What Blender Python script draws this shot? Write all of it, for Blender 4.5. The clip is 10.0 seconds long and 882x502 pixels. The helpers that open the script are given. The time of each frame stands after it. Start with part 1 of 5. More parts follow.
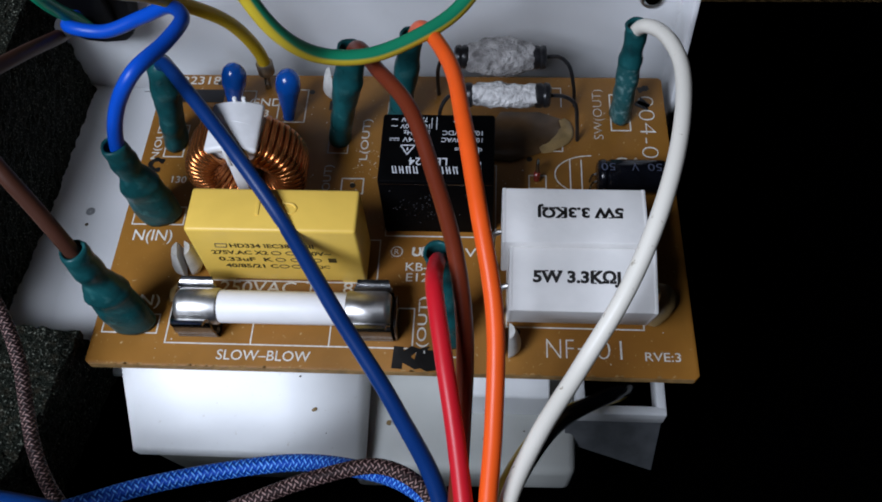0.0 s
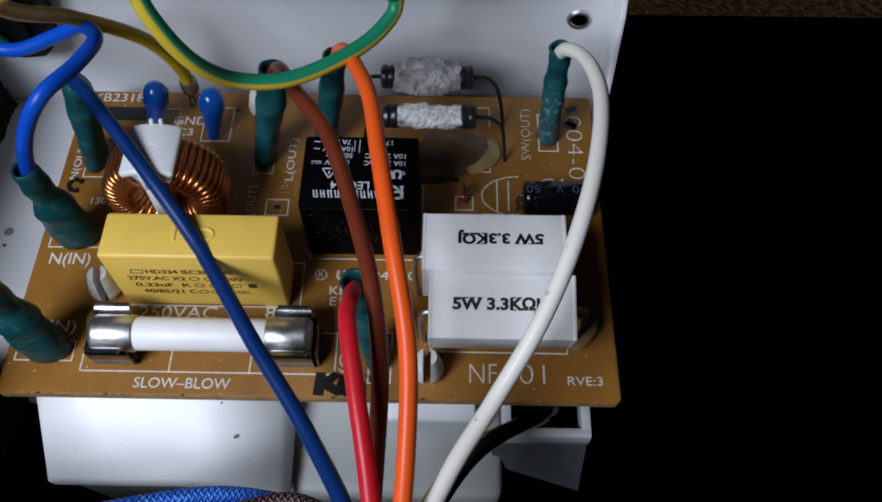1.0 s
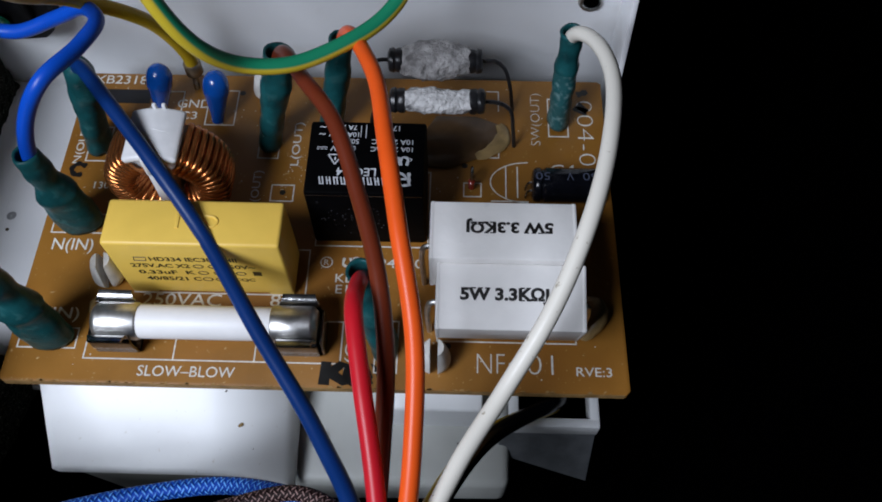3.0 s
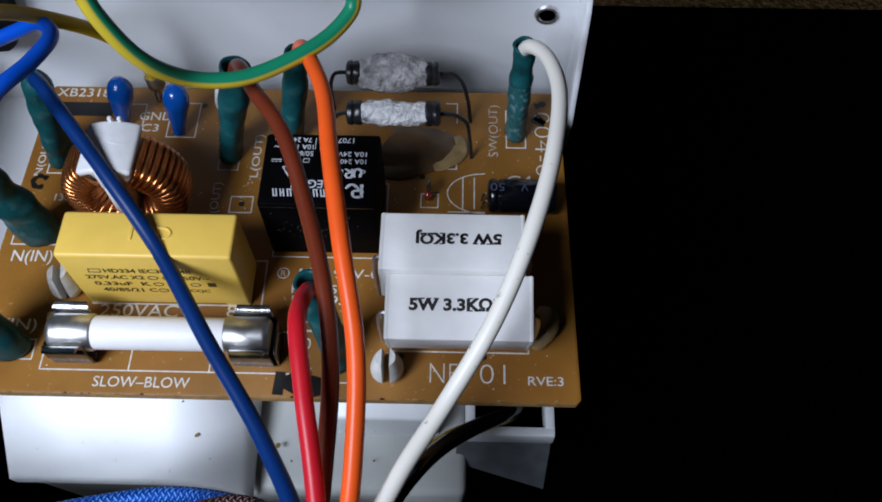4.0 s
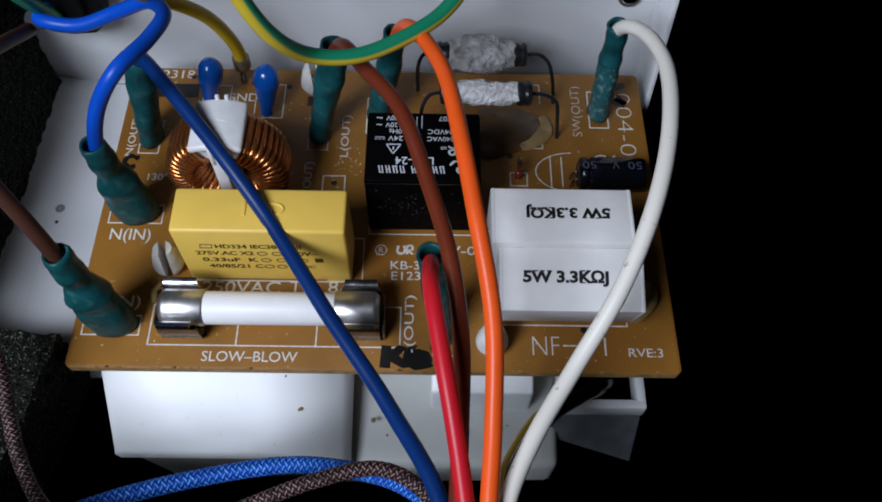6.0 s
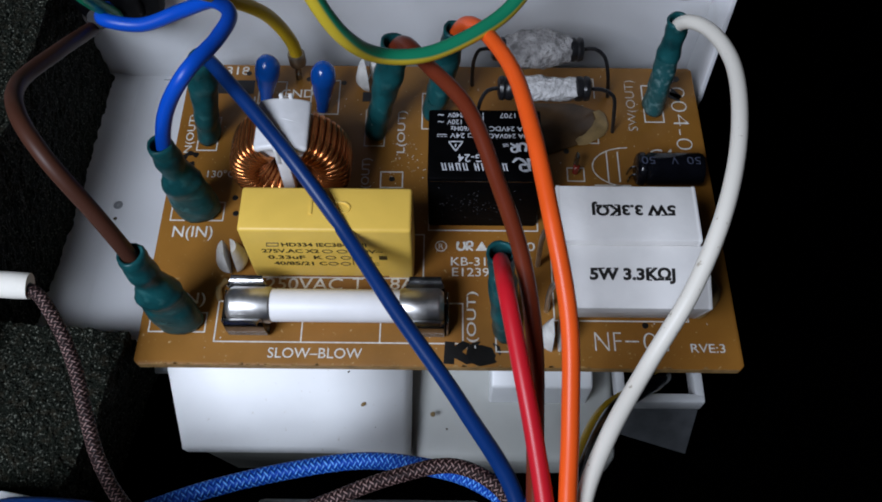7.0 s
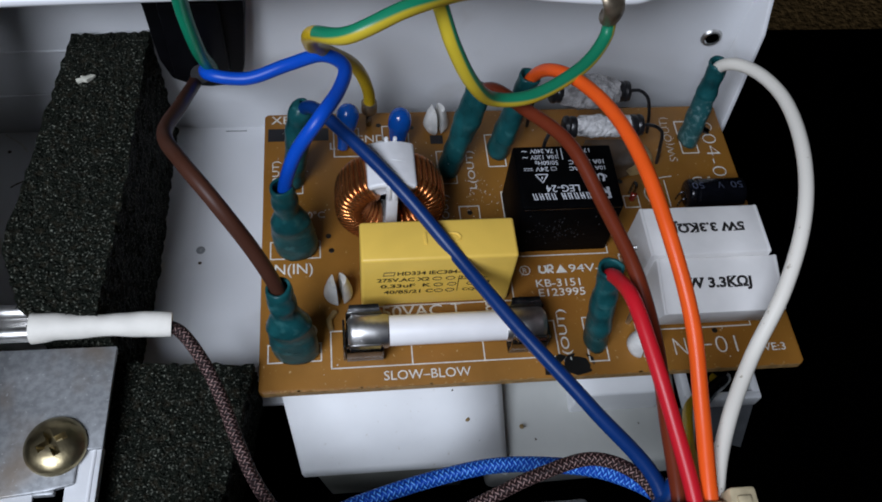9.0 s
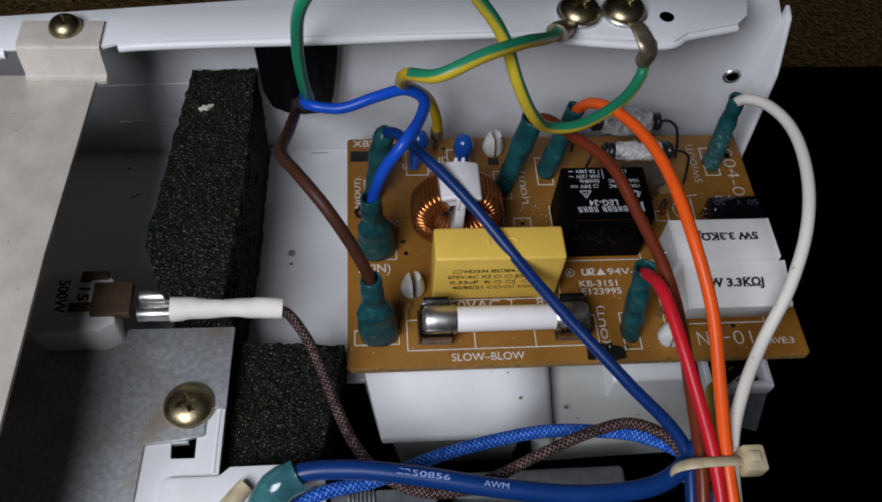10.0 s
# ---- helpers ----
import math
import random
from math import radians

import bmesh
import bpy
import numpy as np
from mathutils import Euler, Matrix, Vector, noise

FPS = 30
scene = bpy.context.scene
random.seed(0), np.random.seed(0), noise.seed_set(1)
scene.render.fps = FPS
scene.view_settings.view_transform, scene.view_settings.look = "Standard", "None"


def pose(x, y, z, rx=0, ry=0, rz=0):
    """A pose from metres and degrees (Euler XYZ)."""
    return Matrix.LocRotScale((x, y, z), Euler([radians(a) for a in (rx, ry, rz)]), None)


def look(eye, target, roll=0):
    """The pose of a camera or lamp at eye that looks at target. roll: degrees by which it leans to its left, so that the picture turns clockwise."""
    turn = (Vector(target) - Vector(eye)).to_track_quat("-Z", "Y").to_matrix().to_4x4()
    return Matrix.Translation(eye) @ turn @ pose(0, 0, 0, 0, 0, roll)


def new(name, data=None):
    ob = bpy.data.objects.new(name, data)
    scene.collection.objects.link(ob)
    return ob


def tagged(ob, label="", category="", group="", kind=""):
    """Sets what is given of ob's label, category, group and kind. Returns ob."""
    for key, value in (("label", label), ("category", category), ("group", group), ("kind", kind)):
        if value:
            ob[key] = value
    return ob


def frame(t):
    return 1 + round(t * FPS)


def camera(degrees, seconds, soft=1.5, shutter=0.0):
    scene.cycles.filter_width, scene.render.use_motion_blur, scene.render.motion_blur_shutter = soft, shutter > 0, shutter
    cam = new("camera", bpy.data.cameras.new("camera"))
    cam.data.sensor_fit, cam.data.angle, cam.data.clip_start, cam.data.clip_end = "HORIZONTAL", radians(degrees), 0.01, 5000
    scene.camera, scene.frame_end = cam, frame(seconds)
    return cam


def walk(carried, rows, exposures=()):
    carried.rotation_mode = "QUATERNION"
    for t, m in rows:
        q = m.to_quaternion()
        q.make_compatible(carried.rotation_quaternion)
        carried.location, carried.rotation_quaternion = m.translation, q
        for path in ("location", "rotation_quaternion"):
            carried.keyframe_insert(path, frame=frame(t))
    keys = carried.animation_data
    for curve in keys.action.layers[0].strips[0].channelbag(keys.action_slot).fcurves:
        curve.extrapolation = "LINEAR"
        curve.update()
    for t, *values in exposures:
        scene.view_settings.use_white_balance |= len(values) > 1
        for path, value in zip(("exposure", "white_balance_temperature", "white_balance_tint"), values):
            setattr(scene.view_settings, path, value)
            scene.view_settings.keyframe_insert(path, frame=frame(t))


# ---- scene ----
cam = camera(55.01, 10.0, soft=1.8)
PATH = [
    (0, (0.06441, -0.05053, 0.12325), (0.05579, 0.02541, -0.00581), -4.49),
    (0.5, (0.06247, -0.04884, 0.12451), (0.05570, 0.02693, -0.00476), -3.09),
    (1, (0.07026, -0.04629, 0.12424), (0.06863, 0.02969, -0.00508), -0.15),
    (1.5, (0.06821, -0.04518, 0.11965), (0.06545, 0.03020, -0.01000), -1.13),
    (2, (0.06993, -0.04594, 0.12215), (0.06622, 0.02812, -0.00824), -1.48),
    (2.2, (0.06877, -0.04417, 0.12297), (0.06677, 0.02793, -0.00856), -0.27),
    (3.3, (0.07192, -0.04377, 0.12313), (0.06841, 0.02953, -0.00770), -1.20),
    (3.5, (0.07936, -0.04398, 0.12299), (0.07462, 0.03014, -0.00733), -2.34),
    (4, (0.07691, -0.04395, 0.12456), (0.07474, 0.02987, -0.00600), -0.41),
    (4.5, (0.07629, -0.04418, 0.12523), (0.07409, 0.03022, -0.00501), -0.22),
    (5, (0.07056, -0.04492, 0.12562), (0.07253, 0.02948, -0.00461), 2.08),
    (5.2, (0.06627, -0.04513, 0.12649), (0.06925, 0.02796, -0.00446), 2.91),
    (6.3, (0.05660, -0.04910, 0.12497), (0.05561, 0.02422, -0.00589), 0.01),
    (6.5, (0.05586, -0.04869, 0.12538), (0.05338, 0.02303, -0.00634), -1.08),
    (7, (0.04940, -0.04702, 0.12699), (0.04867, 0.02362, -0.00534), 0.03),
    (7.5, (0.04158, -0.04570, 0.12666), (0.04059, 0.02410, -0.00610), 0.05),
    (8, (0.03536, -0.04851, 0.12460), (0.03854, 0.02166, -0.00794), 2.49),
    (8.5, (0.01690, -0.05383, 0.13141), (0.02942, 0.02092, 0.00197), 7.25),
    (9, (0.01539, -0.05593, 0.13537), (0.03226, 0.02174, 0.00815), 8.14),
    (9.5, (0.01174, -0.06308, 0.14411), (0.02815, 0.01576, 0.01756), 7.64),
    (10, (0.00508, -0.07451, 0.15603), (0.01757, 0.00769, 0.03118), 5.87),
]
walk(cam, [(t, look(eye, target, roll)) for t, eye, target, roll in PATH],
     [(0, -0.24, 6250, 10), (0.5, -0.26, 6250, 10), (1, -0.38, 6300, 10), (1.5, -0.38, 6400, 10), (2, -0.34, 6450, 10), (3.5, -0.29, 6250, 10), (4, -0.1, 6100, 10), (4.5, 0.02, 6100, 10),
      (5, -0.16, 6150, 10), (6.5, -0.38, 6250, 10), (7.5, -0.46, 6350, 10), (8, -0.82, 6850, 12), (8.5, -0.68, 6600, 11), (9, -0.50, 6350, 10), (9.5, -0.58, 6500, 10), (10, -0.68, 6800, 12)])


# ---- world, lamp, exposure ----
MM = 0.001
world = bpy.data.worlds.new("world")
scene.world = world
world.use_nodes = True
wbg = world.node_tree.nodes["Background"]
wbg.inputs["Color"].default_value = (0.70, 0.82, 1.0, 1)
wbg.inputs["Strength"].default_value = 0.001


def area_lamp(name, eye, target, size, watts, color):
    data = bpy.data.lights.new(name, "AREA")
    data.shape, data.size, data.energy, data.color = "DISK", size, watts, color
    ob = new(name, data)
    ob.matrix_world = look(eye, target)
    return tagged(ob, "round shaded work lamp hanging over the opened appliance", "lamp", kind="structure")


area_lamp("work_lamp", (-0.125, -0.185, 0.295), (0.03, 0.03, 0.0), 0.18, 2.35, (0.82, 0.875, 1.0))


# ---- materials ----
def mat(name, color, rough=0.5, metal=0.0, var=0.15, scale=400.0, lo=0.35, hi=0.65, bump=0.1, bscale=1500.0, coat=0.0, trans=0.0, tint=None, spec=0.5, dist=0.0002):
    m = bpy.data.materials.new(name)
    m.use_nodes = True
    nt = m.node_tree
    b = nt.nodes["Principled BSDF"]
    b.inputs["Roughness"].default_value = rough
    b.inputs["Metallic"].default_value = metal
    b.inputs["Coat Weight"].default_value = coat
    b.inputs["Coat Roughness"].default_value = 0.15
    b.inputs["Transmission Weight"].default_value = trans
    b.inputs["Specular IOR Level"].default_value = spec
    tc = nt.nodes.new("ShaderNodeTexCoord")
    n1 = nt.nodes.new("ShaderNodeTexNoise")
    n1.inputs["Scale"].default_value = scale
    n1.inputs["Detail"].default_value = 6
    nt.links.new(tc.outputs["Object"], n1.inputs["Vector"])
    n2 = nt.nodes.new("ShaderNodeTexNoise")
    n2.inputs["Scale"].default_value = bscale
    n2.inputs["Detail"].default_value = 3
    nt.links.new(tc.outputs["Object"], n2.inputs["Vector"])
    mix = nt.nodes.new("ShaderNodeMix")
    mix.data_type = "RGBA"
    dark = tint or tuple(c * (1 - var * 2) for c in color)
    ramp = nt.nodes.new("ShaderNodeMapRange")
    ramp.inputs["From Min"].default_value = lo
    ramp.inputs["From Max"].default_value = hi
    nt.links.new(n1.outputs["Fac"], ramp.inputs["Value"])
    nt.links.new(ramp.outputs["Result"], mix.inputs["Factor"])
    mix.inputs["A"].default_value = (*dark, 1)
    mix.inputs["B"].default_value = (*color, 1)
    nt.links.new(mix.outputs["Result"], b.inputs["Base Color"])
    r2 = nt.nodes.new("ShaderNodeMapRange")
    r2.inputs["To Min"].default_value = max(0.02, rough - 0.08)
    r2.inputs["To Max"].default_value = min(1.0, rough + 0.08)
    nt.links.new(n1.outputs["Fac"], r2.inputs["Value"])
    nt.links.new(r2.outputs["Result"], b.inputs["Roughness"])
    if bump:
        bp = nt.nodes.new("ShaderNodeBump")
        bp.inputs["Strength"].default_value = bump
        bp.inputs["Distance"].default_value = dist
        nt.links.new(n2.outputs["Fac"], bp.inputs["Height"])
        nt.links.new(bp.outputs["Normal"], b.inputs["Normal"])
    return m


def braid_mat(name, color, light, around=5.0, along=900.0):
    """Woven sleeve: two crossing sets of threads from the tube's own u (along, metres) and v (around, 0 to 1)."""
    m = mat(name, color, 0.6, bump=0, spec=0.2)
    nt = m.node_tree
    b = nt.nodes["Principled BSDF"]
    uv = nt.nodes.new("ShaderNodeUVMap")
    sep = nt.nodes.new("ShaderNodeSeparateXYZ")
    nt.links.new(uv.outputs["UV"], sep.inputs["Vector"])

    def op(kind, a, c):
        n = nt.nodes.new("ShaderNodeMath")
        n.operation = kind
        for i, v in enumerate((a, c)):
            if isinstance(v, (int, float)):
                n.inputs[i].default_value = v
            elif v is not None:
                nt.links.new(v, n.inputs[i])
        return n.outputs[0]

    a = op("MULTIPLY", sep.outputs["X"], along * 6.283)
    c = op("MULTIPLY", sep.outputs["Y"], around * 6.283)
    p, q = op("ADD", a, c), op("SUBTRACT", a, c)
    over = op("GREATER_THAN", op("SINE", op("MULTIPLY", a, 1.0), None), 0.0)
    s1, s2 = op("SINE", p, None), op("SINE", q, None)
    one = op("MULTIPLY", s1, over)
    two = op("MULTIPLY", s2, op("SUBTRACT", 1.0, over))
    h = op("MULTIPLY_ADD", op("ADD", one, two), 0.5)
    h.node.inputs[2].default_value = 0.5
    grain = nt.nodes.new("ShaderNodeTexNoise")
    grain.inputs["Scale"].default_value = 900
    tco = nt.nodes.new("ShaderNodeTexCoord")
    nt.links.new(tco.outputs["Object"], grain.inputs["Vector"])
    worn = op("MULTIPLY", h, op("ADD", grain.outputs["Fac"], 0.5))
    mix = nt.nodes.new("ShaderNodeMix")
    mix.data_type = "RGBA"
    mr = nt.nodes.new("ShaderNodeMapRange")
    mr.inputs["From Min"].default_value = 0.70
    mr.inputs["From Max"].default_value = 1.05
    nt.links.new(worn, mr.inputs["Value"])
    nt.links.new(mr.outputs["Result"], mix.inputs["Factor"])
    mix.inputs["A"].default_value = (*color, 1)
    mix.inputs["B"].default_value = (*light, 1)
    nt.links.new(mix.outputs["Result"], b.inputs["Base Color"])
    bp = nt.nodes.new("ShaderNodeBump")
    bp.inputs["Strength"].default_value = 0.7
    bp.inputs["Distance"].default_value = 0.0002
    nt.links.new(h, bp.inputs["Height"])
    nt.links.new(bp.outputs["Normal"], b.inputs["Normal"])
    return m


def stain(m, color, scale, lo, hi, amount=1.0, detail=4):
    """A second colour in patches of another size over what the material has."""
    nt = m.node_tree
    b = nt.nodes["Principled BSDF"]
    src = b.inputs["Base Color"].links[0].from_socket
    tc = nt.nodes.new("ShaderNodeTexCoord")
    n = nt.nodes.new("ShaderNodeTexNoise")
    n.inputs["Scale"].default_value = scale
    n.inputs["Detail"].default_value = detail
    nt.links.new(tc.outputs["Object"], n.inputs["Vector"])
    r = nt.nodes.new("ShaderNodeMapRange")
    for k, v in (("From Min", lo), ("From Max", hi), ("To Max", amount)):
        r.inputs[k].default_value = v
    nt.links.new(n.outputs["Fac"], r.inputs["Value"])
    mix = nt.nodes.new("ShaderNodeMix")
    mix.data_type = "RGBA"
    nt.links.new(r.outputs["Result"], mix.inputs["Factor"])
    nt.links.new(src, mix.inputs["A"])
    mix.inputs["B"].default_value = (*color, 1)
    nt.links.new(mix.outputs["Result"], b.inputs["Base Color"])
    return m


M_WHITE = mat("white_powder_coat", (0.77, 0.78, 0.79), 0.42, var=0.05, scale=25, bump=0.12, bscale=900)
M_WPLAST = mat("white_plastic", (0.79, 0.805, 0.805), 0.38, var=0.05, scale=60, bump=0.05, bscale=600)
M_BOARD = mat("phenolic_board", (0.305, 0.135, 0.021), 0.42, var=0.14, scale=70, bump=0.12, bscale=900, spec=0.35)
M_BEDGE = mat("board_edge", (0.36, 0.21, 0.07), 0.7, var=0.2, scale=500)
M_SILK = mat("silkscreen_ink", (0.72, 0.70, 0.64), 0.6, var=0.12, scale=1500, bump=0)
M_BLACKINK = mat("black_ink", (0.008, 0.007, 0.006), 0.45, bump=0)
M_DARKINK = mat("printed_black", (0.012, 0.012, 0.014), 0.5, bump=0)
M_YELLOW = mat("yellow_epoxy_case", (0.82, 0.545, 0.095), 0.42, var=0.04, scale=150, bump=0.08, bscale=700)
M_YPRINT = mat("engraved_print", (0.055, 0.038, 0.008), 0.6, bump=0)
M_RELAY = mat("black_relay_plastic", (0.0018, 0.0018, 0.0022), 0.5, spec=0.03, var=0.2, scale=300, bump=0.25, bscale=900)
M_RPRINT = mat("relay_print", (0.62, 0.64, 0.68), 0.6, bump=0)
M_CEMENT = mat("white_ceramic_cement", (0.80, 0.785, 0.76), 0.5, var=0.04, scale=180, bump=0.22, bscale=800)
M_CERAM = mat("white_ceramic_tube", (0.86, 0.85, 0.84), 0.45, var=0.03, scale=200, bump=0.06)
M_TIN = mat("tinned_metal", (0.70, 0.69, 0.67), 0.41, 1.0, var=0.14, scale=500, bump=0.12, bscale=500)
M_STEEL = mat("dull_steel", (0.30, 0.30, 0.30), 0.2, 1.0, var=0.2, scale=300, bump=0.2, bscale=800)
M_GALV = mat("galvanised_sheet", (0.41, 0.425, 0.435), 0.46, 0.5, var=0.13, scale=900, lo=0.38, hi=0.64, bump=0.1, bscale=600)
M_PANEL = mat("brushed_panel", (0.60, 0.555, 0.49), 0.42, 0.2, var=0.08, scale=200, bump=0.15, bscale=1200)
M_SCREW = mat("yellow_zinc_screw", (0.44, 0.37, 0.22), 0.36, 1.0, var=0.2, scale=300, bump=0.15)
M_TAN = mat("tan_spatter", (0.26, 0.17, 0.06), 0.7, var=0.25, scale=900)
M_BRASS = mat("oxidised_bimetal", (0.16, 0.10, 0.06), 0.5, 0.6, var=0.2, scale=300)
M_COPPER = mat("enamelled_copper", (0.54, 0.195, 0.06), 0.25, 0.9, var=0.1, scale=500, bump=0)
M_BOBBIN = mat("white_bobbin", (0.76, 0.76, 0.76), 0.42, var=0.08, scale=200, bump=0.1)
M_BLUEDIP = mat("blue_dipped_epoxy", (0.005, 0.085, 0.42), 0.2, var=0.08, scale=250, bump=0.05, coat=0.4)
M_ASH = mat("ashy_white_coating", (0.80, 0.79, 0.78), 0.9, var=0.2, scale=700, bump=1.0, bscale=1500, dist=0.0006)
M_ASHG = mat("burnt_grey_coating", (0.56, 0.54, 0.53), 0.9, var=0.28, scale=600, bump=1.0, bscale=1500, dist=0.0006)
M_CAPBLK = mat("black_end_cap", (0.015, 0.015, 0.017), 0.3, var=0.2, scale=600, bump=0.3, bscale=700)
M_SLEEVE = mat("black_shrink_sleeve", (0.004, 0.0045, 0.007), 0.16, spec=0.4, bump=0.05)
M_SLVPRT = mat("sleeve_print", (0.06, 0.07, 0.11), 0.5, bump=0)
M_TEAL = mat("teal_translucent_vinyl", (0.011, 0.082, 0.088), 0.3, var=0.2, scale=260, bump=0.3, bscale=420, spec=0.16, dist=0.0005)

stain(M_TEAL, (0.05, 0.17, 0.17), 420, 0.56, 0.72, 0.6, 3)
stain(M_TEAL, (0.004, 0.022, 0.026), 210, 0.52, 0.68, 0.8, 3)
M_TEAL2 = mat("clear_teal_vinyl", (0.16, 0.56, 0.57), 0.12, var=0.2, scale=200, bump=0.35, bscale=300, trans=0.75, dist=0.0005)
M_TEALFADE = mat("dusty_teal_vinyl", (0.13, 0.23, 0.23), 0.45, tint=(0.012, 0.080, 0.086), scale=1100, lo=0.50, hi=0.74, bump=0.6, bscale=900)
M_NYLON = mat("white_nylon", (0.72, 0.71, 0.67), 0.45, bump=0.08)
M_TIE = mat("natural_nylon", (0.68, 0.57, 0.36), 0.4, bump=0.05, trans=0.15)
M_FOAM = mat("black_foam", (0.22, 0.23, 0.185), 0.6, spec=0.06, tint=(0.008, 0.010, 0.007), scale=2600, lo=0.57, hi=0.74, bump=1.0, bscale=2100, dist=0.0012)
M_CRUMB = mat("foam_crumb", (0.55, 0.54, 0.45), 0.8)
M_IEC = mat("black_inlet_plastic", (0.002, 0.002, 0.003), 0.5, spec=0.15)
M_GLUE = mat("yellowed_glue", (0.13, 0.075, 0.036), 0.2, var=0.25, scale=160, bump=0.2, bscale=300)
M_GLUEP = mat("pale_glue", (0.33, 0.22, 0.09), 0.4, var=0.25, scale=300, bump=0.3, bscale=500)
M_CARPET = mat("brown_carpet", (0.20, 0.125, 0.05), 0.95, spec=0.02, var=0.35, scale=300, bump=1.0, bscale=420, dist=0.003)
# near-black with no sheen: deep shade put in as colour, also in holes
M_VOID = mat("void_black", (0.0003, 0.0003, 0.0004), 0.95, bump=0, spec=0.0)
M_SHELF = mat("shelf_grey", (0.47, 0.48, 0.45), 0.42, var=0.07, scale=60, bump=0.05, bscale=600)
M_SKIRT = mat("skirt_grey", (0.27, 0.275, 0.24), 0.5, var=0.12, scale=60, bump=0.05)
# translucent grey parts; on the tray's gusset the dark grey is painted shade
M_CLRSHADE = mat("clear_grey_and_gusset_shade", (0.16, 0.17, 0.18), 0.35, trans=0.3)


stain(M_WHITE, (0.50, 0.47, 0.42), 55, 0.60, 0.80, 0.5)
stain(M_WPLAST, (0.55, 0.52, 0.46), 900, 0.70, 0.78, 0.6, 2)
stain(M_GALV, (0.30, 0.24, 0.18), 90, 0.48, 0.72, 0.8)
stain(M_GALV, (0.60, 0.62, 0.62), 1600, 0.66, 0.74, 0.9, 2)
stain(M_PANEL, (0.30, 0.27, 0.22), 700, 0.70, 0.76, 0.8, 2)
stain(M_BOARD, (0.20, 0.075, 0.010), 38, 0.46, 0.70, 0.7)
stain(M_BOARD, (0.50, 0.36, 0.18), 1500, 0.69, 0.76, 0.6, 2)
stain(M_BOBBIN, (0.42, 0.40, 0.36), 130, 0.62, 0.76, 0.6)
stain(M_ASH, (0.10, 0.10, 0.105), 300, 0.66, 0.72, 0.9, 5)
stain(M_ASHG, (0.16, 0.15, 0.145), 260, 0.58, 0.70, 0.8, 5)
stain(M_FOAM, (0.040, 0.030, 0.018), 700, 0.50, 0.70, 0.35, 3)
stain(M_CERAM, (0.60, 0.56, 0.52), 260, 0.62, 0.80, 0.4)
stain(M_CEMENT, (0.52, 0.50, 0.47), 240, 0.66, 0.82, 0.5)


def pvc(name, color, rough=0.34):
    return mat(name, color, rough, var=0.06, scale=120, bump=0.08, bscale=350, spec=0.28)


M_BLUE = pvc("blue_pvc", (0.005, 0.072, 0.50))
M_THICK = pvc("thick_blue_pvc", (0.004, 0.035, 0.165))
M_BARREL = mat("tarnished_tin", (0.34, 0.28, 0.20), 0.4, 0.8, var=0.2, scale=400, bump=0.15)
M_NAVY = pvc("dark_blue_pvc", (0.003, 0.027, 0.135))
M_BROWN = mat("brown_pvc", (0.060, 0.022, 0.013), 0.45, var=0.08, scale=120, bump=0.1, bscale=350, spec=0.22)
M_REDBR = pvc("red_brown_pvc", (0.15, 0.026, 0.010))
M_ORANGE = pvc("orange_pvc", (0.86, 0.105, 0.012))
M_RED = pvc("red_pvc", (0.56, 0.012, 0.022))
M_IVORY = mat("ivory_pvc", (0.77, 0.735, 0.65), 0.4, tint=(0.36, 0.31, 0.23), scale=900, lo=0.27, hi=0.34, bump=0.12, bscale=300, spec=0.35)
M_GREEN = pvc("green_pvc", (0.010, 0.27, 0.14))
M_YLW = pvc("yellow_pvc", (0.58, 0.385, 0.012))


def striped(name, green, yellow, way, middle=None):
    """Green insulation with a yellow half that runs along the wire, on the side named by way, or on the outer side of a loop round its middle."""
    m = pvc(name, green)
    nt = m.node_tree
    geo = nt.nodes.new("ShaderNodeNewGeometry")
    dot = nt.nodes.new("ShaderNodeVectorMath")
    dot.operation = "DOT_PRODUCT"
    nt.links.new(geo.outputs["Normal"], dot.inputs[0])
    dot.inputs[1].default_value = way
    if middle:
        out = nt.nodes.new("ShaderNodeVectorMath")
        out.operation = "SUBTRACT"
        nt.links.new(geo.outputs["Position"], out.inputs[0])
        out.inputs[1].default_value = middle
        unit = nt.nodes.new("ShaderNodeVectorMath")
        unit.operation = "NORMALIZE"
        nt.links.new(out.outputs["Vector"], unit.inputs[0])
        nt.links.new(unit.outputs["Vector"], dot.inputs[1])
    edge = nt.nodes.new("ShaderNodeMapRange")
    edge.inputs["From Min"].default_value = 0.22
    edge.inputs["From Max"].default_value = 0.50
    nt.links.new(dot.outputs["Value"], edge.inputs["Value"])
    mix = nt.nodes.new("ShaderNodeMix")
    mix.data_type = "RGBA"
    nt.links.new(edge.outputs["Result"], mix.inputs["Factor"])
    mix.inputs["A"].default_value = (*green, 1)
    mix.inputs["B"].default_value = (*yellow, 1)
    nt.links.new(mix.outputs["Result"], nt.nodes["Principled BSDF"].inputs["Base Color"])
    return m


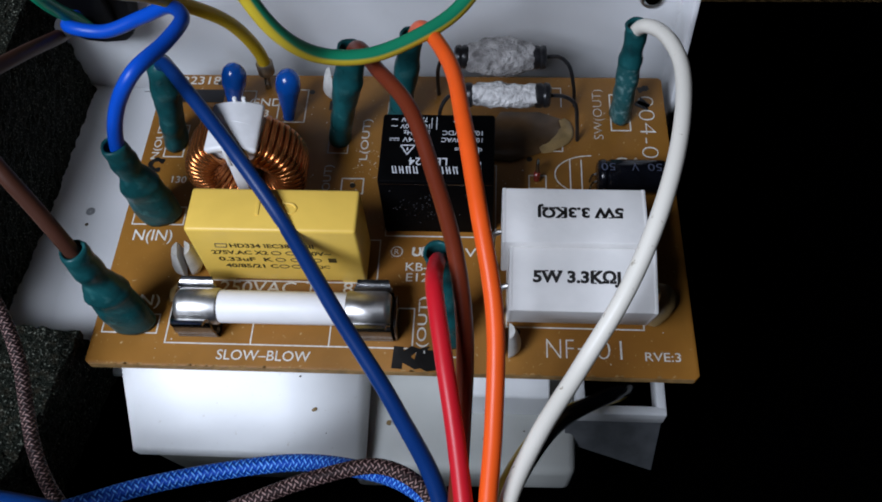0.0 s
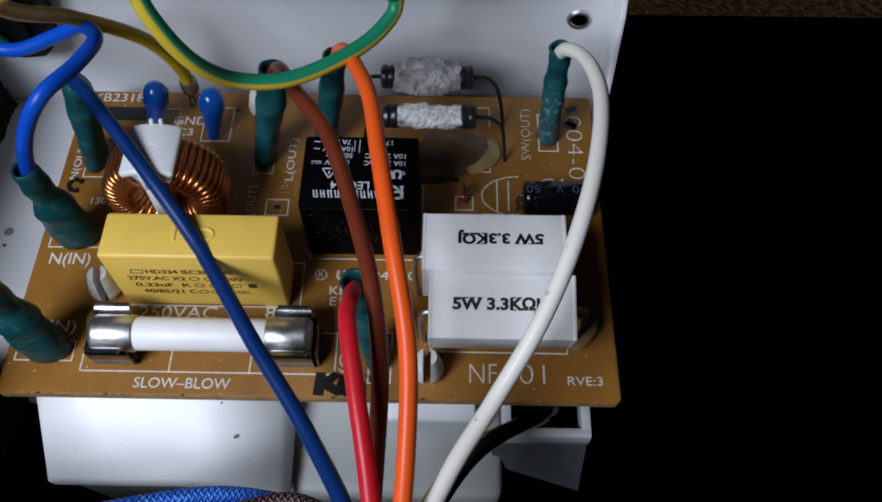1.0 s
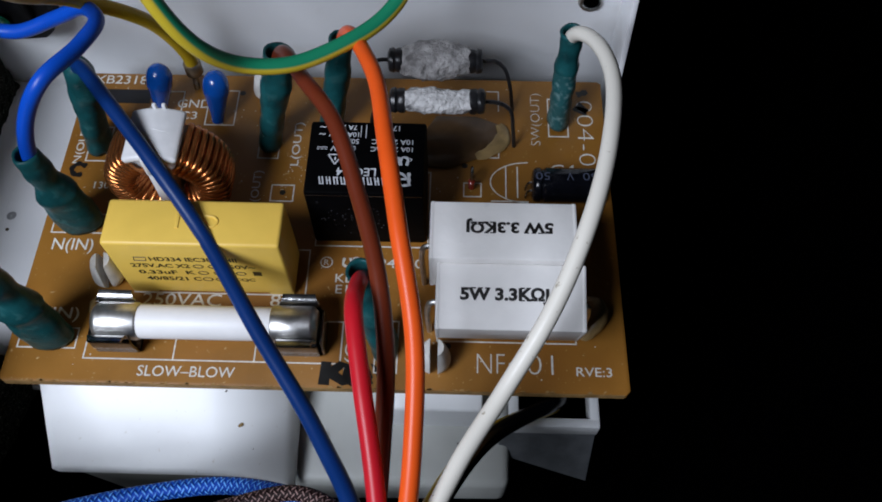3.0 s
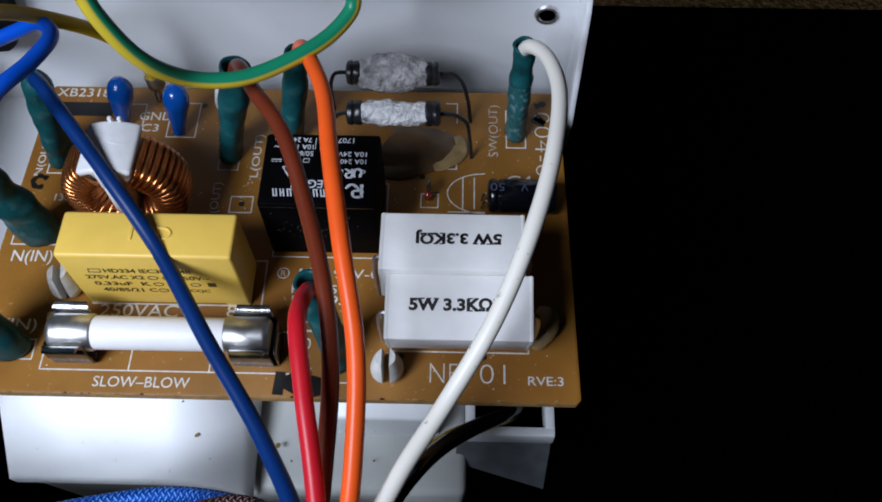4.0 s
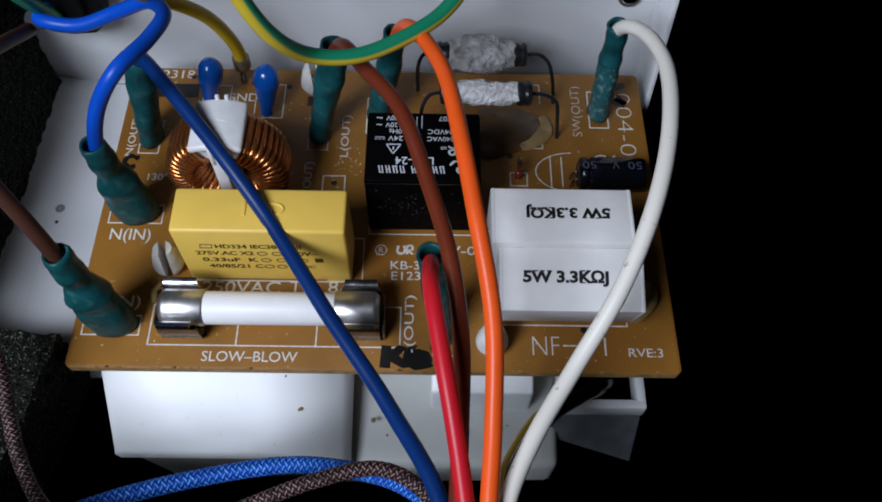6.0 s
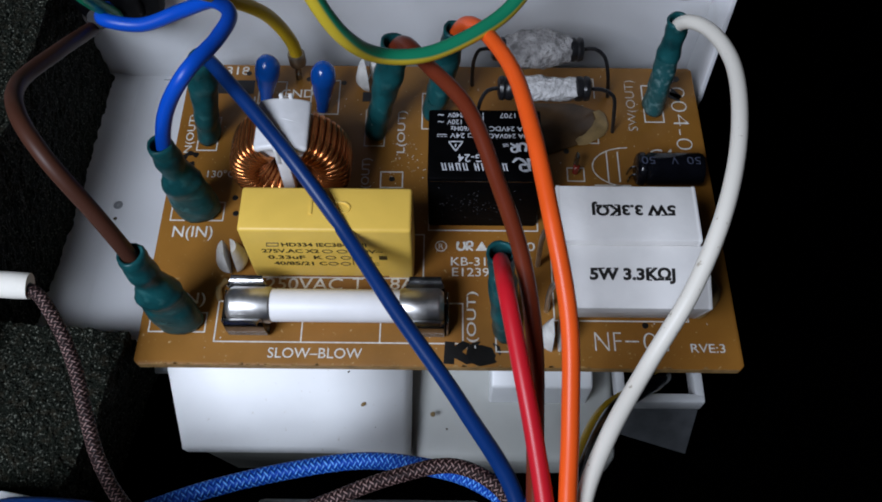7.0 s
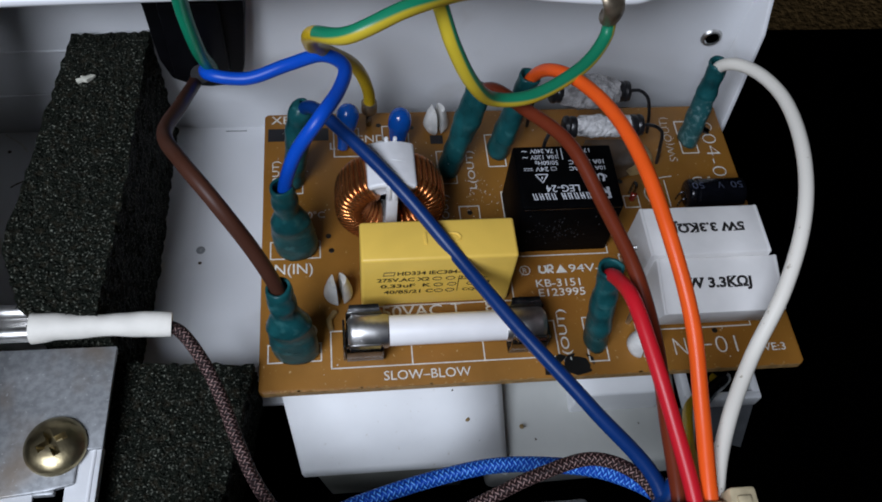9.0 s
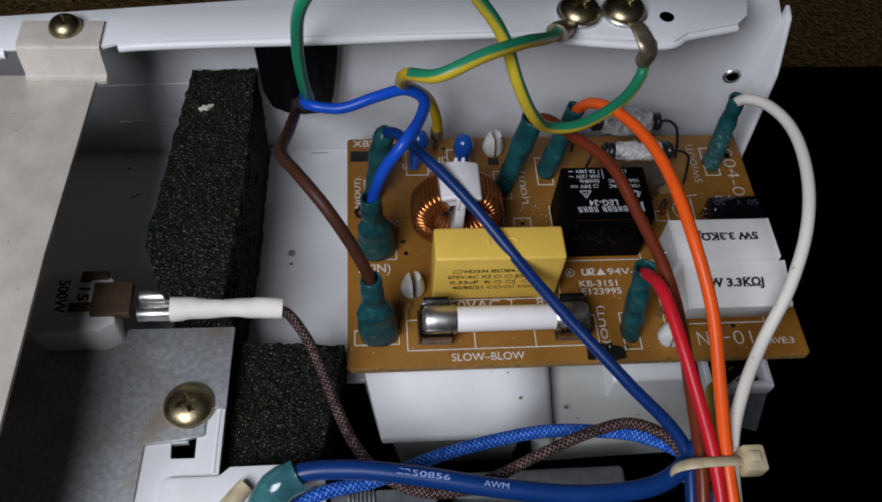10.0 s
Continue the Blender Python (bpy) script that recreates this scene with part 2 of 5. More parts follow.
M_EARTH = striped("earth_insulation", (0.012, 0.20, 0.10), (0.54, 0.41, 0.03), (0.05, -0.90, -0.42))
M_LOOP = striped("loop_insulation", (0.012, 0.20, 0.10), (0.54, 0.41, 0.03), (0, 0, 1), (0.047, 0.052, 0.046))
M_WSLV = mat("white_glass_fibre_sleeve", (0.82, 0.79, 0.71), 0.7, var=0.06, scale=150, bump=0.2, bscale=900)
stain(M_WSLV, (0.55, 0.48, 0.38), 120, 0.56, 0.76, 0.5)
M_BBLUE = braid_mat("blue_braid", (0.002, 0.045, 0.32), (0.12, 0.36, 0.85), 6.0, 1050.0)
M_BBROWN = braid_mat("brown_braid", (0.012, 0.005, 0.005), (0.27, 0.17, 0.155), 6.0, 1100.0)
M_WPRINT = mat("wire_print", (0.34, 0.46, 0.80), 0.6, bump=0)


# ---- building helpers: all shapes are given in millimetres ----
def thing(name, label, category, at=(0, 0, 0), group="", kind=""):
    ob = new(name)
    ob.empty_display_size = 0.005
    ob.location = Vector(at) * MM
    return tagged(ob, label, category, group, kind)


def root_place(parent):
    p = Vector((0, 0, 0))
    while parent is not None:
        p += parent.location
        parent = parent.parent
    return p


def part(name, bm, material, parent=None, label="", smooth=35.0):
    me = bpy.data.meshes.new(name)
    off = root_place(parent)
    for v in bm.verts:
        v.co = v.co * MM - off
    bmesh.ops.recalc_face_normals(bm, faces=bm.faces)
    bm.to_mesh(me)
    bm.free()
    for m in material if isinstance(material, (list, tuple)) else [material]:
        me.materials.append(m)
    if smooth:
        me.shade_smooth()
        me.set_sharp_from_angle(angle=radians(smooth))
    ob = new(name, me)
    ob.parent = parent
    if label:
        ob["label"] = label
    return ob


def rbox(x0, x1, y0, y1, z0, z1, b=0.4, seg=2, bm=None, m=None):
    bm2 = bmesh.new()
    bmesh.ops.create_cube(bm2, size=1.0)
    for v in bm2.verts:
        v.co = Vector(((x0 + x1) / 2 + v.co.x * (x1 - x0), (y0 + y1) / 2 + v.co.y * (y1 - y0), (z0 + z1) / 2 + v.co.z * (z1 - z0)))
    if b:
        bmesh.ops.bevel(bm2, geom=bm2.edges[:], offset=b, segments=seg, affect="EDGES", profile=0.5)
    if m is not None:
        bmesh.ops.transform(bm2, matrix=m, verts=bm2.verts)
    return join(bm, bm2)


def join(bm, other):
    if bm is None:
        return other
    me = bpy.data.meshes.new("tmp")
    other.to_mesh(me)
    other.free()
    bm.from_mesh(me)
    bpy.data.meshes.remove(me)
    return bm


def spline(points, step=0.8):
    """A smooth line through the points, cut into short even pieces."""
    p = [Vector(q) for q in points]
    d = [0.0]
    for a, b in zip(p, p[1:]):
        d.append(d[-1] + (b - a).length ** 0.5 + 1e-6)
    n = len(p)
    tan = []
    for i in range(n):
        if i == 0:
            tan.append((p[1] - p[0]) / (d[1] - d[0]))
        elif i == n - 1:
            tan.append((p[-1] - p[-2]) / (d[-1] - d[-2]))
        else:
            h0, h1 = d[i] - d[i - 1], d[i + 1] - d[i]
            tan.append(((p[i + 1] - p[i]) * h0 / h1 + (p[i] - p[i - 1]) * h1 / h0) / (h0 + h1))
    out = []
    for i in range(n - 1):
        h = d[i + 1] - d[i]
        k = max(2, int((p[i + 1] - p[i]).length / step))
        for j in range(k):
            u = j / k
            out.append((2 * u**3 - 3 * u * u + 1) * p[i] + (u**3 - 2 * u * u + u) * h * tan[i] + (-2 * u**3 + 3 * u * u) * p[i + 1] + (u**3 - u * u) * h * tan[i + 1])
    out.append(p[-1])
    return out


def tube(points, radius, seg=14, step=0.8, bm=None, raw=False, closed=False, stripe=None, flat=None, up=(0, 0, 1), cap=True):
    """A swept tube. radius: number, or f(u) for u in 0..1. stripe(k, seg, u) -> material index. flat(u) -> (wide, thin) factors."""
    line = [Vector(q) for q in points] if raw else spline(points, step)
    bm = bm or bmesh.new()
    uvl = bm.loops.layers.uv.verify()
    n = len(line)
    rings, lens = [], [0.0]
    for a, b in zip(line, line[1:]):
        lens.append(lens[-1] + (b - a).length)
    t0 = (line[1] - line[0]).normalized()
    side = t0.cross(Vector(up))
    if side.length < 1e-3:
        side = t0.cross(Vector((0, 1, 0)))
    side.normalize()
    for i, c in enumerate(line):
        if closed:
            t = (line[(i + 1) % n] - line[i - 1]).normalized()
        else:
            t = (line[min(i + 1, n - 1)] - line[max(i - 1, 0)]).normalized()
        side = (side - t * side.dot(t)).normalized()
        upv = side.cross(t)
        u = lens[i] / lens[-1]
        r = radius(u) if callable(radius) else radius
        fw, ft = flat(u) if flat else (1, 1)
        rings.append([bm.verts.new(c + (side * math.cos(2 * math.pi * k / seg) * fw + upv * math.sin(2 * math.pi * k / seg) * ft) * r) for k in range(seg)])
    for i in range(n if closed else n - 1):
        a, b = rings[i], rings[(i + 1) % n]
        for k in range(seg):
            f = bm.faces.new((a[k], a[(k + 1) % seg], b[(k + 1) % seg], b[k]))
            if stripe:
                f.material_index = stripe(k, seg, lens[i] / lens[-1])
            uu = [(lens[i] * MM, k / seg), (lens[i] * MM, (k + 1) / seg), (lens[min(i + 1, n - 1)] * MM, (k + 1) / seg), (lens[min(i + 1, n - 1)] * MM, k / seg)]
            for lp, q in zip(f.loops, uu):
                lp[uvl].uv = q
    if cap and not closed:
        bm.faces.new(rings[0][::-1])
        bm.faces.new(rings[-1])
    return bm


def turned(profile, at, axis=(0, 0, 1), seg=28, bm=None):
    """A turned body: profile of (radius, height), standing at a place along an axis."""
    bm2 = bmesh.new()
    rings = []
    for r, h in profile:
        rings.append([bm2.verts.new((max(r, 1e-3) * math.cos(2 * math.pi * k / seg), max(r, 1e-3) * math.sin(2 * math.pi * k / seg), h)) for k in range(seg)])
    for a, b in zip(rings, rings[1:]):
        for k in range(seg):
            bm2.faces.new((a[k], a[(k + 1) % seg], b[(k + 1) % seg], b[k]))
    bm2.faces.new(rings[0][::-1])
    bm2.faces.new(rings[-1])
    m = Matrix.Translation(at) @ Vector(axis).to_track_quat("Z", "Y").to_matrix().to_4x4()
    bmesh.ops.transform(bm2, matrix=m, verts=bm2.verts)
    return join(bm, bm2)


def prism(outline, z0, z1, b=0.0, m=None, bm=None):
    """A flat outline of (x, y), pulled up from z0 to z1."""
    bm2 = bmesh.new()
    lo = [bm2.verts.new((x, y, z0)) for x, y in outline]
    hi = [bm2.verts.new((x, y, z1)) for x, y in outline]
    n = len(outline)
    bm2.faces.new(lo[::-1])
    bm2.faces.new(hi)
    for k in range(n):
        bm2.faces.new((lo[k], lo[(k + 1) % n], hi[(k + 1) % n], hi[k]))
    if b:
        bmesh.ops.recalc_face_normals(bm2, faces=bm2.faces)
        bmesh.ops.bevel(bm2, geom=bm2.edges[:], offset=b, segments=2, affect="EDGES", profile=0.5)
    if m is not None:
        bmesh.ops.transform(bm2, matrix=m, verts=bm2.verts)
    return join(bm, bm2)


def lettering(body, width, height, m, material, parent, thick=0.03, bold=0.0, label="", name="lettering", shear=0.0):
    """Text fitted to a width and height in mm, its lower left corner at the origin of m (mm)."""
    cu = bpy.data.curves.new("text", "FONT")
    cu.body, cu.offset, cu.resolution_u, cu.shear = body, bold, 3, shear
    tmp = new("text", cu)
    dg = bpy.context.evaluated_depsgraph_get()
    me = bpy.data.meshes.new_from_object(tmp.evaluated_get(dg))
    bpy.data.objects.remove(tmp)
    bpy.data.curves.remove(cu)
    bm = bmesh.new()
    bm.from_mesh(me)
    bpy.data.meshes.remove(me)
    xs = [v.co.x for v in bm.verts]
    ys = [v.co.y for v in bm.verts]
    x0, y0, w, h = min(xs), min(ys), max(xs) - min(xs), max(ys) - min(ys)
    for v in bm.verts:
        v.co = m @ Vector(((v.co.x - x0) / w * width, (v.co.y - y0) / h * height, thick))
    return part(name, bm, material, parent, label, smooth=0)


def flat_m(x, y, z, turn=0):
    return Matrix.Translation((x, y, z)) @ Matrix.Rotation(radians(turn), 4, "Z")


def outline(parent, x0, x1, y0, y1, sides="lrtb", w=0.22, z=0.0):
    """A printed rectangle, or some of its sides."""
    bm = bmesh.new()
    if "l" in sides:
        rbox(x0, x0 + w, y0, y1, z, z + 0.03, 0, bm=bm)
    if "r" in sides:
        rbox(x1 - w, x1, y0, y1, z, z + 0.03, 0, bm=bm)
    if "b" in sides:
        rbox(x0, x1, y0, y0 + w, z, z + 0.032, 0, bm=bm)
    if "t" in sides:
        rbox(x0, x1, y1 - w, y1, z, z + 0.032, 0, bm=bm)
    return part("printed_outline", bm, M_SILK, parent, smooth=0)


def ribbon(points, w, z, bm=None):
    """A flat painted stroke on the board."""
    bm = bm or bmesh.new()
    line = spline([(x, y, z) for x, y in points], 0.3)
    pr = None
    for i, c in enumerate(line):
        t = (line[min(i + 1, len(line) - 1)] - line[max(i - 1, 0)]).normalized()
        s = Vector((-t.y, t.x, 0)) * w * (0.5 + 0.12 * math.sin(i * 1.7))
        cur = (bm.verts.new(c + s), bm.verts.new(c - s))
        if pr:
            bm.faces.new((pr[0], pr[1], cur[1], cur[0]))
        pr = cur
    return bm


def lumpy(bm, amount, size, seed=0.0):
    for v in bm.verts:
        n = noise.noise_vector((v.co + Vector((seed, seed, seed))) / size)
        v.co += n * amount
    return bm


def hull(low, high, b):
    """A block between two four-cornered outlines of (x, y, z)."""
    bm = bmesh.new()
    lo, hi = [bm.verts.new(p) for p in low], [bm.verts.new(p) for p in high]
    bm.faces.new(lo[::-1])
    bm.faces.new(hi)
    for k in range(4):
        bm.faces.new((lo[k], lo[(k + 1) % 4], hi[(k + 1) % 4], hi[k]))
    bmesh.ops.recalc_face_normals(bm, faces=bm.faces)
    bmesh.ops.bevel(bm, geom=bm.edges[:], offset=b, segments=3, affect="EDGES", profile=0.5)
    return bm


def carved(body, tool):
    """The body with the tool's shape cut out of it."""
    obs = []
    for bm in (body, tool):
        me = bpy.data.meshes.new("tmp")
        bmesh.ops.recalc_face_normals(bm, faces=bm.faces)
        bm.to_mesh(me)
        bm.free()
        obs.append(new("tmp", me))
    mod = obs[0].modifiers.new("cut", "BOOLEAN")
    mod.operation, mod.solver, mod.use_self, mod.object = "DIFFERENCE", "EXACT", True, obs[1]
    dg = bpy.context.evaluated_depsgraph_get()
    me = bpy.data.meshes.new_from_object(obs[0].evaluated_get(dg))
    out = bmesh.new()
    out.from_mesh(me)
    bpy.data.meshes.remove(me)
    for ob in obs:
        me = ob.data
        bpy.data.objects.remove(ob)
        bpy.data.meshes.remove(me)
    return out


# ---- ground and the appliance's sheet-metal case ----
bm = bmesh.new()
bmesh.ops.create_grid(bm, x_segments=8, y_segments=8, size=700)
for v in bm.verts:
    v.co.z = -150
ground = part("ground", bm, M_CARPET, None, smooth=0)
tagged(ground, "brown carpet around the opened appliance", "floor", kind="structure")

FLANGE = 42.0
case = thing("appliance_case", "opened white painted sheet-metal appliance case with bent flanges", "appliance case", (-20, 68, -12))
part("back_wall", prism([(-130, -14), (98.4, -14), (98.4, 31), (95.5, 36.4), (80, 36.4), (-60, 31), (-130, 26)], 0, 1.2, 0.3, Matrix.Translation((0, 69.2, 0)) @ Matrix.Rotation(radians(90), 4, "X")), M_WHITE, case)
part("side_flange", prism([(58.5, -14), (57.5, -5), (60.5, 21), (66, 33), (69.2, 34), (69.2, -14)], 0, 1.0, 0.25, Matrix.Translation((98.3, 0, 0)) @ Matrix(((0, 0, 1, 0), (1, 0, 0, 0), (0, 1, 0, 0), (0, 0, 0, 1)))), M_WHITE, case)
# the top flange with a notch for the bracket
fl = [(-130, 51), (-130, 43.5), (-61, 46.6), (-43.5, 47.0), (-41, 48.0), (-38, 48.4), (0, 50), (38, 51.4), (40, 50.4), (66, 48.3), (69, 50.5), (80, 53.2), (82.5, 55.5), (83.5, 59), (83.5, 63), (-18, 60), (-63, 55.3)]
fbm = prism(fl, FLANGE, FLANGE + 1.0, 0.3)
part("top_flange", fbm, M_WHITE, case)
bm = bmesh.new()
for x, yb, zw in ((-130, 50.6, 25.4), (83.5, 62.6, 35.8)):
    for y, z in ((yb, 42.2), (68.6, zw), (68.6, zw - 0.8), (yb, 41.4)):
        bm.verts.new((x, y, z))
bm.verts.ensure_lookup_table()
for k in range(4):
    bm.faces.new([bm.verts[i] for i in (k, (k + 1) % 4, 4 + (k + 1) % 4, 4 + k)])
bm.faces.new(bm.verts[0:4])
bm.faces.new(bm.verts[4:8])
part("folded_edge", bm, M_WHITE, case)
part("flange_lip", tube([(-130, 43.7, FLANGE - 0.4), (-61, 46.7, FLANGE - 0.4)], 1.0), M_WHITE, case)
part("flange_lip", tube([(-41, 48.1, FLANGE - 0.5), (-38, 48.5, FLANGE - 0.5), (0, 50.1, FLANGE - 0.5), (38, 51.5, FLANGE - 0.5), (41, 50.5, FLANGE - 0.5), (65.5, 48.5, FLANGE - 0.5), (69, 50.6, FLANGE - 0.5), (80, 53.3, FLANGE - 0.5)], 0.9), M_WHITE, case)
part("flange_hole", turned([(1.5, 0), (1.5, 0.05)], (65.5, 54.9, FLANGE + 1.0)), M_VOID, case, "dark punched hole")
part("case_floor", prism([(-130, 69), (-130, -60), (-26, -60), (-26, 3), (6, 3), (6, 69)], -13.2, -12, 0.2), M_WHITE, case)
part("floor_ramp", hull([(-24, 4, -12.4), (-14.3, 4, -12.4), (-14.3, 67.8, -12.4), (-24, 67.8, -12.4)], [(-24, 4, -9.8), (-14.6, 4, -11.95), (-14.6, 67.8, -11.95), (-24, 67.8, -9.8)], 0.05), M_WHITE, case)
part("floor_seam", rbox(-9.5, -5, 66.9, 67.1, -12.0, -11.96, 0), M_STEEL, case, smooth=0)
for hy in (36.5, 33.5):
    part("floor_dimple", turned([(0.9 if hy > 35 else 0.35, 0), (0.5 if hy > 35 else 0.3, 0.04)], (-13.3, hy, -12)), M_GALV if hy > 35 else M_YPRINT, case)
for pts, rr in (([(-62, 67.9, 11.1), (-45, 67.9, 11.7), (-34, 67.9, 12.0)], 0.30), ([(-54, 67.9, -0.7), (-46, 67.9, -0.4), (-34, 67.9, 0.1)], 0.22)):
    part("wall_crease", tube(pts, rr, 8), M_WHITE, case)
part("scratch", ribbon([(-55.6, 67.4), (-53.6, 66.0), (-51.6, 64.4), (-50.4, 62.6)], 0.4, -11.96), M_SILK, case, "pale scratch in the paint", smooth=0)
part("scratch", ribbon([(-52.3, 53.4), (-51.3, 54.2), (-50.0, 54.9)], 0.35, -11.96), M_YPRINT, case, "dark scratch in the paint", smooth=0)
part("fleck", lumpy(turned([(0.45, 0), (0.3, 0.05)], (-54.0, 62.8, -12), seg=9), 0.12, 0.4), M_YPRINT, case)
part("threaded_hole", turned([(2.3, 0), (2.0, 0.5), (1.6, 0.55), (1.5, -0.3), (0.05, -0.35)], (92.9, 68.0, 13.3), (0, -1, 0)), [M_TIN], case, "threaded screw hole")
part("hole_dark", turned([(1.35, 0), (1.35, 0.5)], (92.9, 68.05, 13.45), (0, -1, 0)), M_VOID, case)
# added black sheets, painting the dark of the shaded ground below the board
part("void_sheet", rbox(-130, 97, -220, 68, -64, -62, 0.5), M_VOID, case, "black sheet standing in for unlit space")
part("void_sheet", rbox(97.1, 400, -220, 148, -64, -62, 0.5), M_VOID, case, "black sheet standing in for unlit space")

# ---- white plastic tray below the board ----
tray = thing("plastic_tray", "white moulded plastic tray under the circuit board", "plastic tray", (45, 0, -42))
NX = 26
bm = bmesh.new()
rows_top, rows_low = [], []
for k in range(NX + 1):
    f = k / NX
    drop = 7.5 * max(0.0, (f - 0.66) / 0.34) ** 2.4
    rows_top.append([bm.verts.new(c) for c in ((1.3 + 42.5 * f, 10, -3.2 - drop), (6.4 + 37.4 * f, -10.0, -11.0 - drop), (6.4 + 37.4 * f, -10.5, -11.45 - drop))])
    rows_low.append([bm.verts.new(c) for c in ((1.6 + 42.2 * f, 10, -13.6 - drop * 0.5), (6.8 + 37.0 * f, -10.5, -13.4 - drop))])
for a, b, c, d in zip(rows_top, rows_top[1:], rows_low, rows_low[1:]):
    bm.faces.new((a[0], a[1], b[1], b[0]))
    bm.faces.new((a[1], a[2], b[2], b[1]))
    bm.faces.new((a[2], c[1], d[1], b[2]))
    bm.faces.new((c[1], c[0], d[0], d[1]))
    bm.faces.new((c[0], a[0], b[0], d[0]))
for a, c in ((rows_top[0], rows_low[0]), (rows_top[-1], rows_low[-1])):
    bm.faces.new((a[0], a[1], a[2], c[1], c[0]))
part("box", bm, M_WPLAST, tray, smooth=50)
# lower front wall, a much darker grey than the box above
part("box_skirt", hull([(11.0, -8.6, -32), (36.4, -8.6, -32), (36.4, 8, -32), (11.0, 8, -32)], [(8.6, -9.9, -13.9), (36, -9.9, -14.3), (36, 8, -14.3), (8.6, 8, -13.9)], 0.4), M_SKIRT, tray, "lower wall in a darker grey than the box")
# shelf in an even grey, a bit over half the box's white
part("shelf", hull([(41, -9.8, -32), (79.6, -9.6, -30), (79.6, 20, -30), (41, 20, -32)], [(41, -9.6, -21.5), (80, -9.0, -21.5), (80, 14, -17), (41, 14, -16.5)], 1.5), M_SHELF, tray, "grey shelf, darker than the box")
part("raised_block", hull([(57.5, 0.4, -26), (75, 0.4, -26), (75, 14, -26), (57.5, 14, -26)], [(57.5, 0.8, -12), (75, 0.8, -12), (75, 14, -7), (57.5, 14, -7)], 0.5), M_WPLAST, tray)
fr = rbox(79.5, 94.6, -0.9, 0.8, -18, -14, 0.4)
rbox(92.9, 94.6, 0, 9, -18, -14, 0.4, bm=fr)
rbox(79.5, 81.2, 0, 9, -18, -15, 0.4, bm=fr)
part("clip_frame", fr, M_WPLAST, tray)
# the gusset's shade is put into its dark grey colour
part("gusset", hull([(78, -3.4, -22.0), (93.6, -6.4, -27), (93.6, -5.8, -27.4), (78, -2.8, -22.4)], [(78, -0.9, -17.8), (94.2, -0.9, -17.8), (94.2, -0.3, -18.4), (78, -0.3, -18.4)], 0.1), M_CLRSHADE, tray)
for x, y, r in ((10, 1, 0.28), (36, -3.2, 0.48), (47.5, -2.2, 0.5), (16, -7, 0.15), (24, -4.5, 0.2), (14, -3, 0.14), (9, -6, 0.12), (20, 2, 0.13), (28, -8, 0.12), (31, -1, 0.16), (38, -6.5, 0.13), (12.5, -8.6, 0.15), (33.5, 1.5, 0.2), (18.6, -1.4, 0.1), (50, -4.6, 0.2), (64, -4, 0.22), (71, -2.4, 0.16)):
    z = -11.25 + (y + 10.2) * 0.39 - 7.5 * max(0.0, ((x - 6.4) / 37.4 - 0.66) / 0.34) ** 2.4 if x < 43 else -19.3 + (y + 9.4) * 0.215 - (x - 43) * 0.07
    part("speck", lumpy(turned([(r, 0), (r * 0.8, 0.06)], (x, y, z), seg=9), r * 0.3, 0.4), M_TAN if r > 0.29 else M_YPRINT, tray)

# ---- circuit board with its print ----
W, D = 97.0, 61.0
board = thing("circuit_board", "brown phenolic circuit board with white component print", "circuit board", (48, 30, -1.6))
part("substrate", prism([(0.6, 0), (96.4, 0), (97, 0.6), (96.2, 60.4), (95.6, 61), (0.8, 61), (0.2, 60.4), (0, 0.6)], -1.6, 0, 0.12), M_BOARD, board)
part("sawn_edge", rbox(0.8, 96.2, -0.05, 0.1, -1.5, -0.12, 0), M_BEDGE, board, smooth=0)


def silk(body, x, y, w, h, turn=0, bold=0.004):
    return lettering(body, w, h, flat_m(x, y, 0, turn), M_SILK, board, bold=bold, name="printed_text")


silk("SLOW\u2013BLOW", 21.2, 1.2, 15.1, 1.75, bold=0.004)
silk("N(IN)", 2.5, 22.3, 6.9, 2.9)
silk("L(IN)", 2.8, 9.9, 7.2, 2.6)
silk("250VAC", 19.6, 13.2, 12.8, 2.2)
silk("T", 34.0, 13.3, 1.8, 2.2)
silk("8A", 40.3, 13.4, 4.2, 2.2)
silk("NF", 73.6, 2.95, 4.3, 3.2, bold=-0.02)
silk("01", 81.4, 2.95, 4.0, 3.2, bold=-0.02)
part("printed_dash", ribbon([(78.5, 4.6), (80.7, 4.6)], 0.24, 0.03), M_SILK, board, smooth=0)
silk("RVE:3", 88.9, 2.8, 5.5, 1.5)
silk("KB-3151", 50.4, 18.0, 8.4, 1.6)
silk("E123995", 50.6, 16.0, 8.8, 1.6)
silk("94V-0", 57.1, 20.9, 7.6, 1.7)
silk("B(OUT)", 55.0, 2.3, 10.9, 2.0, 90)
silk("L(OUT)", 42.3, 40.8, 9.5, 1.9, 90)
silk("SW(OUT)", 85.2, 46.2, 11.7, 2.2, 90, bold=-0.02)
silk("N(OUT)", 3.6, 40.4, 8.6, 1.8, 90)
silk("(OUT)", 36.2, 33.2, 6.4, 1.9, 90)
silk("XB2318", 1.5, 58.5, 10.1, 2.0)
silk("GND", 18.2, 53.2, 6.1, 1.9)
silk("L", 13.2, 51.6, 1.2, 1.7)
silk("C3", 19.0, 50.6, 3.2, 1.7)
silk("W", 33.2, 57.4, 1.8, 1.8)
silk("130\u00b0C", 6.8, 35.2, 5.0, 1.5)
silk("C4", 86.2, 40.0, 4.4, 2.1)
silk("004-04", 91.4, 56.4, 17.6, 2.9, -90, bold=-0.024)
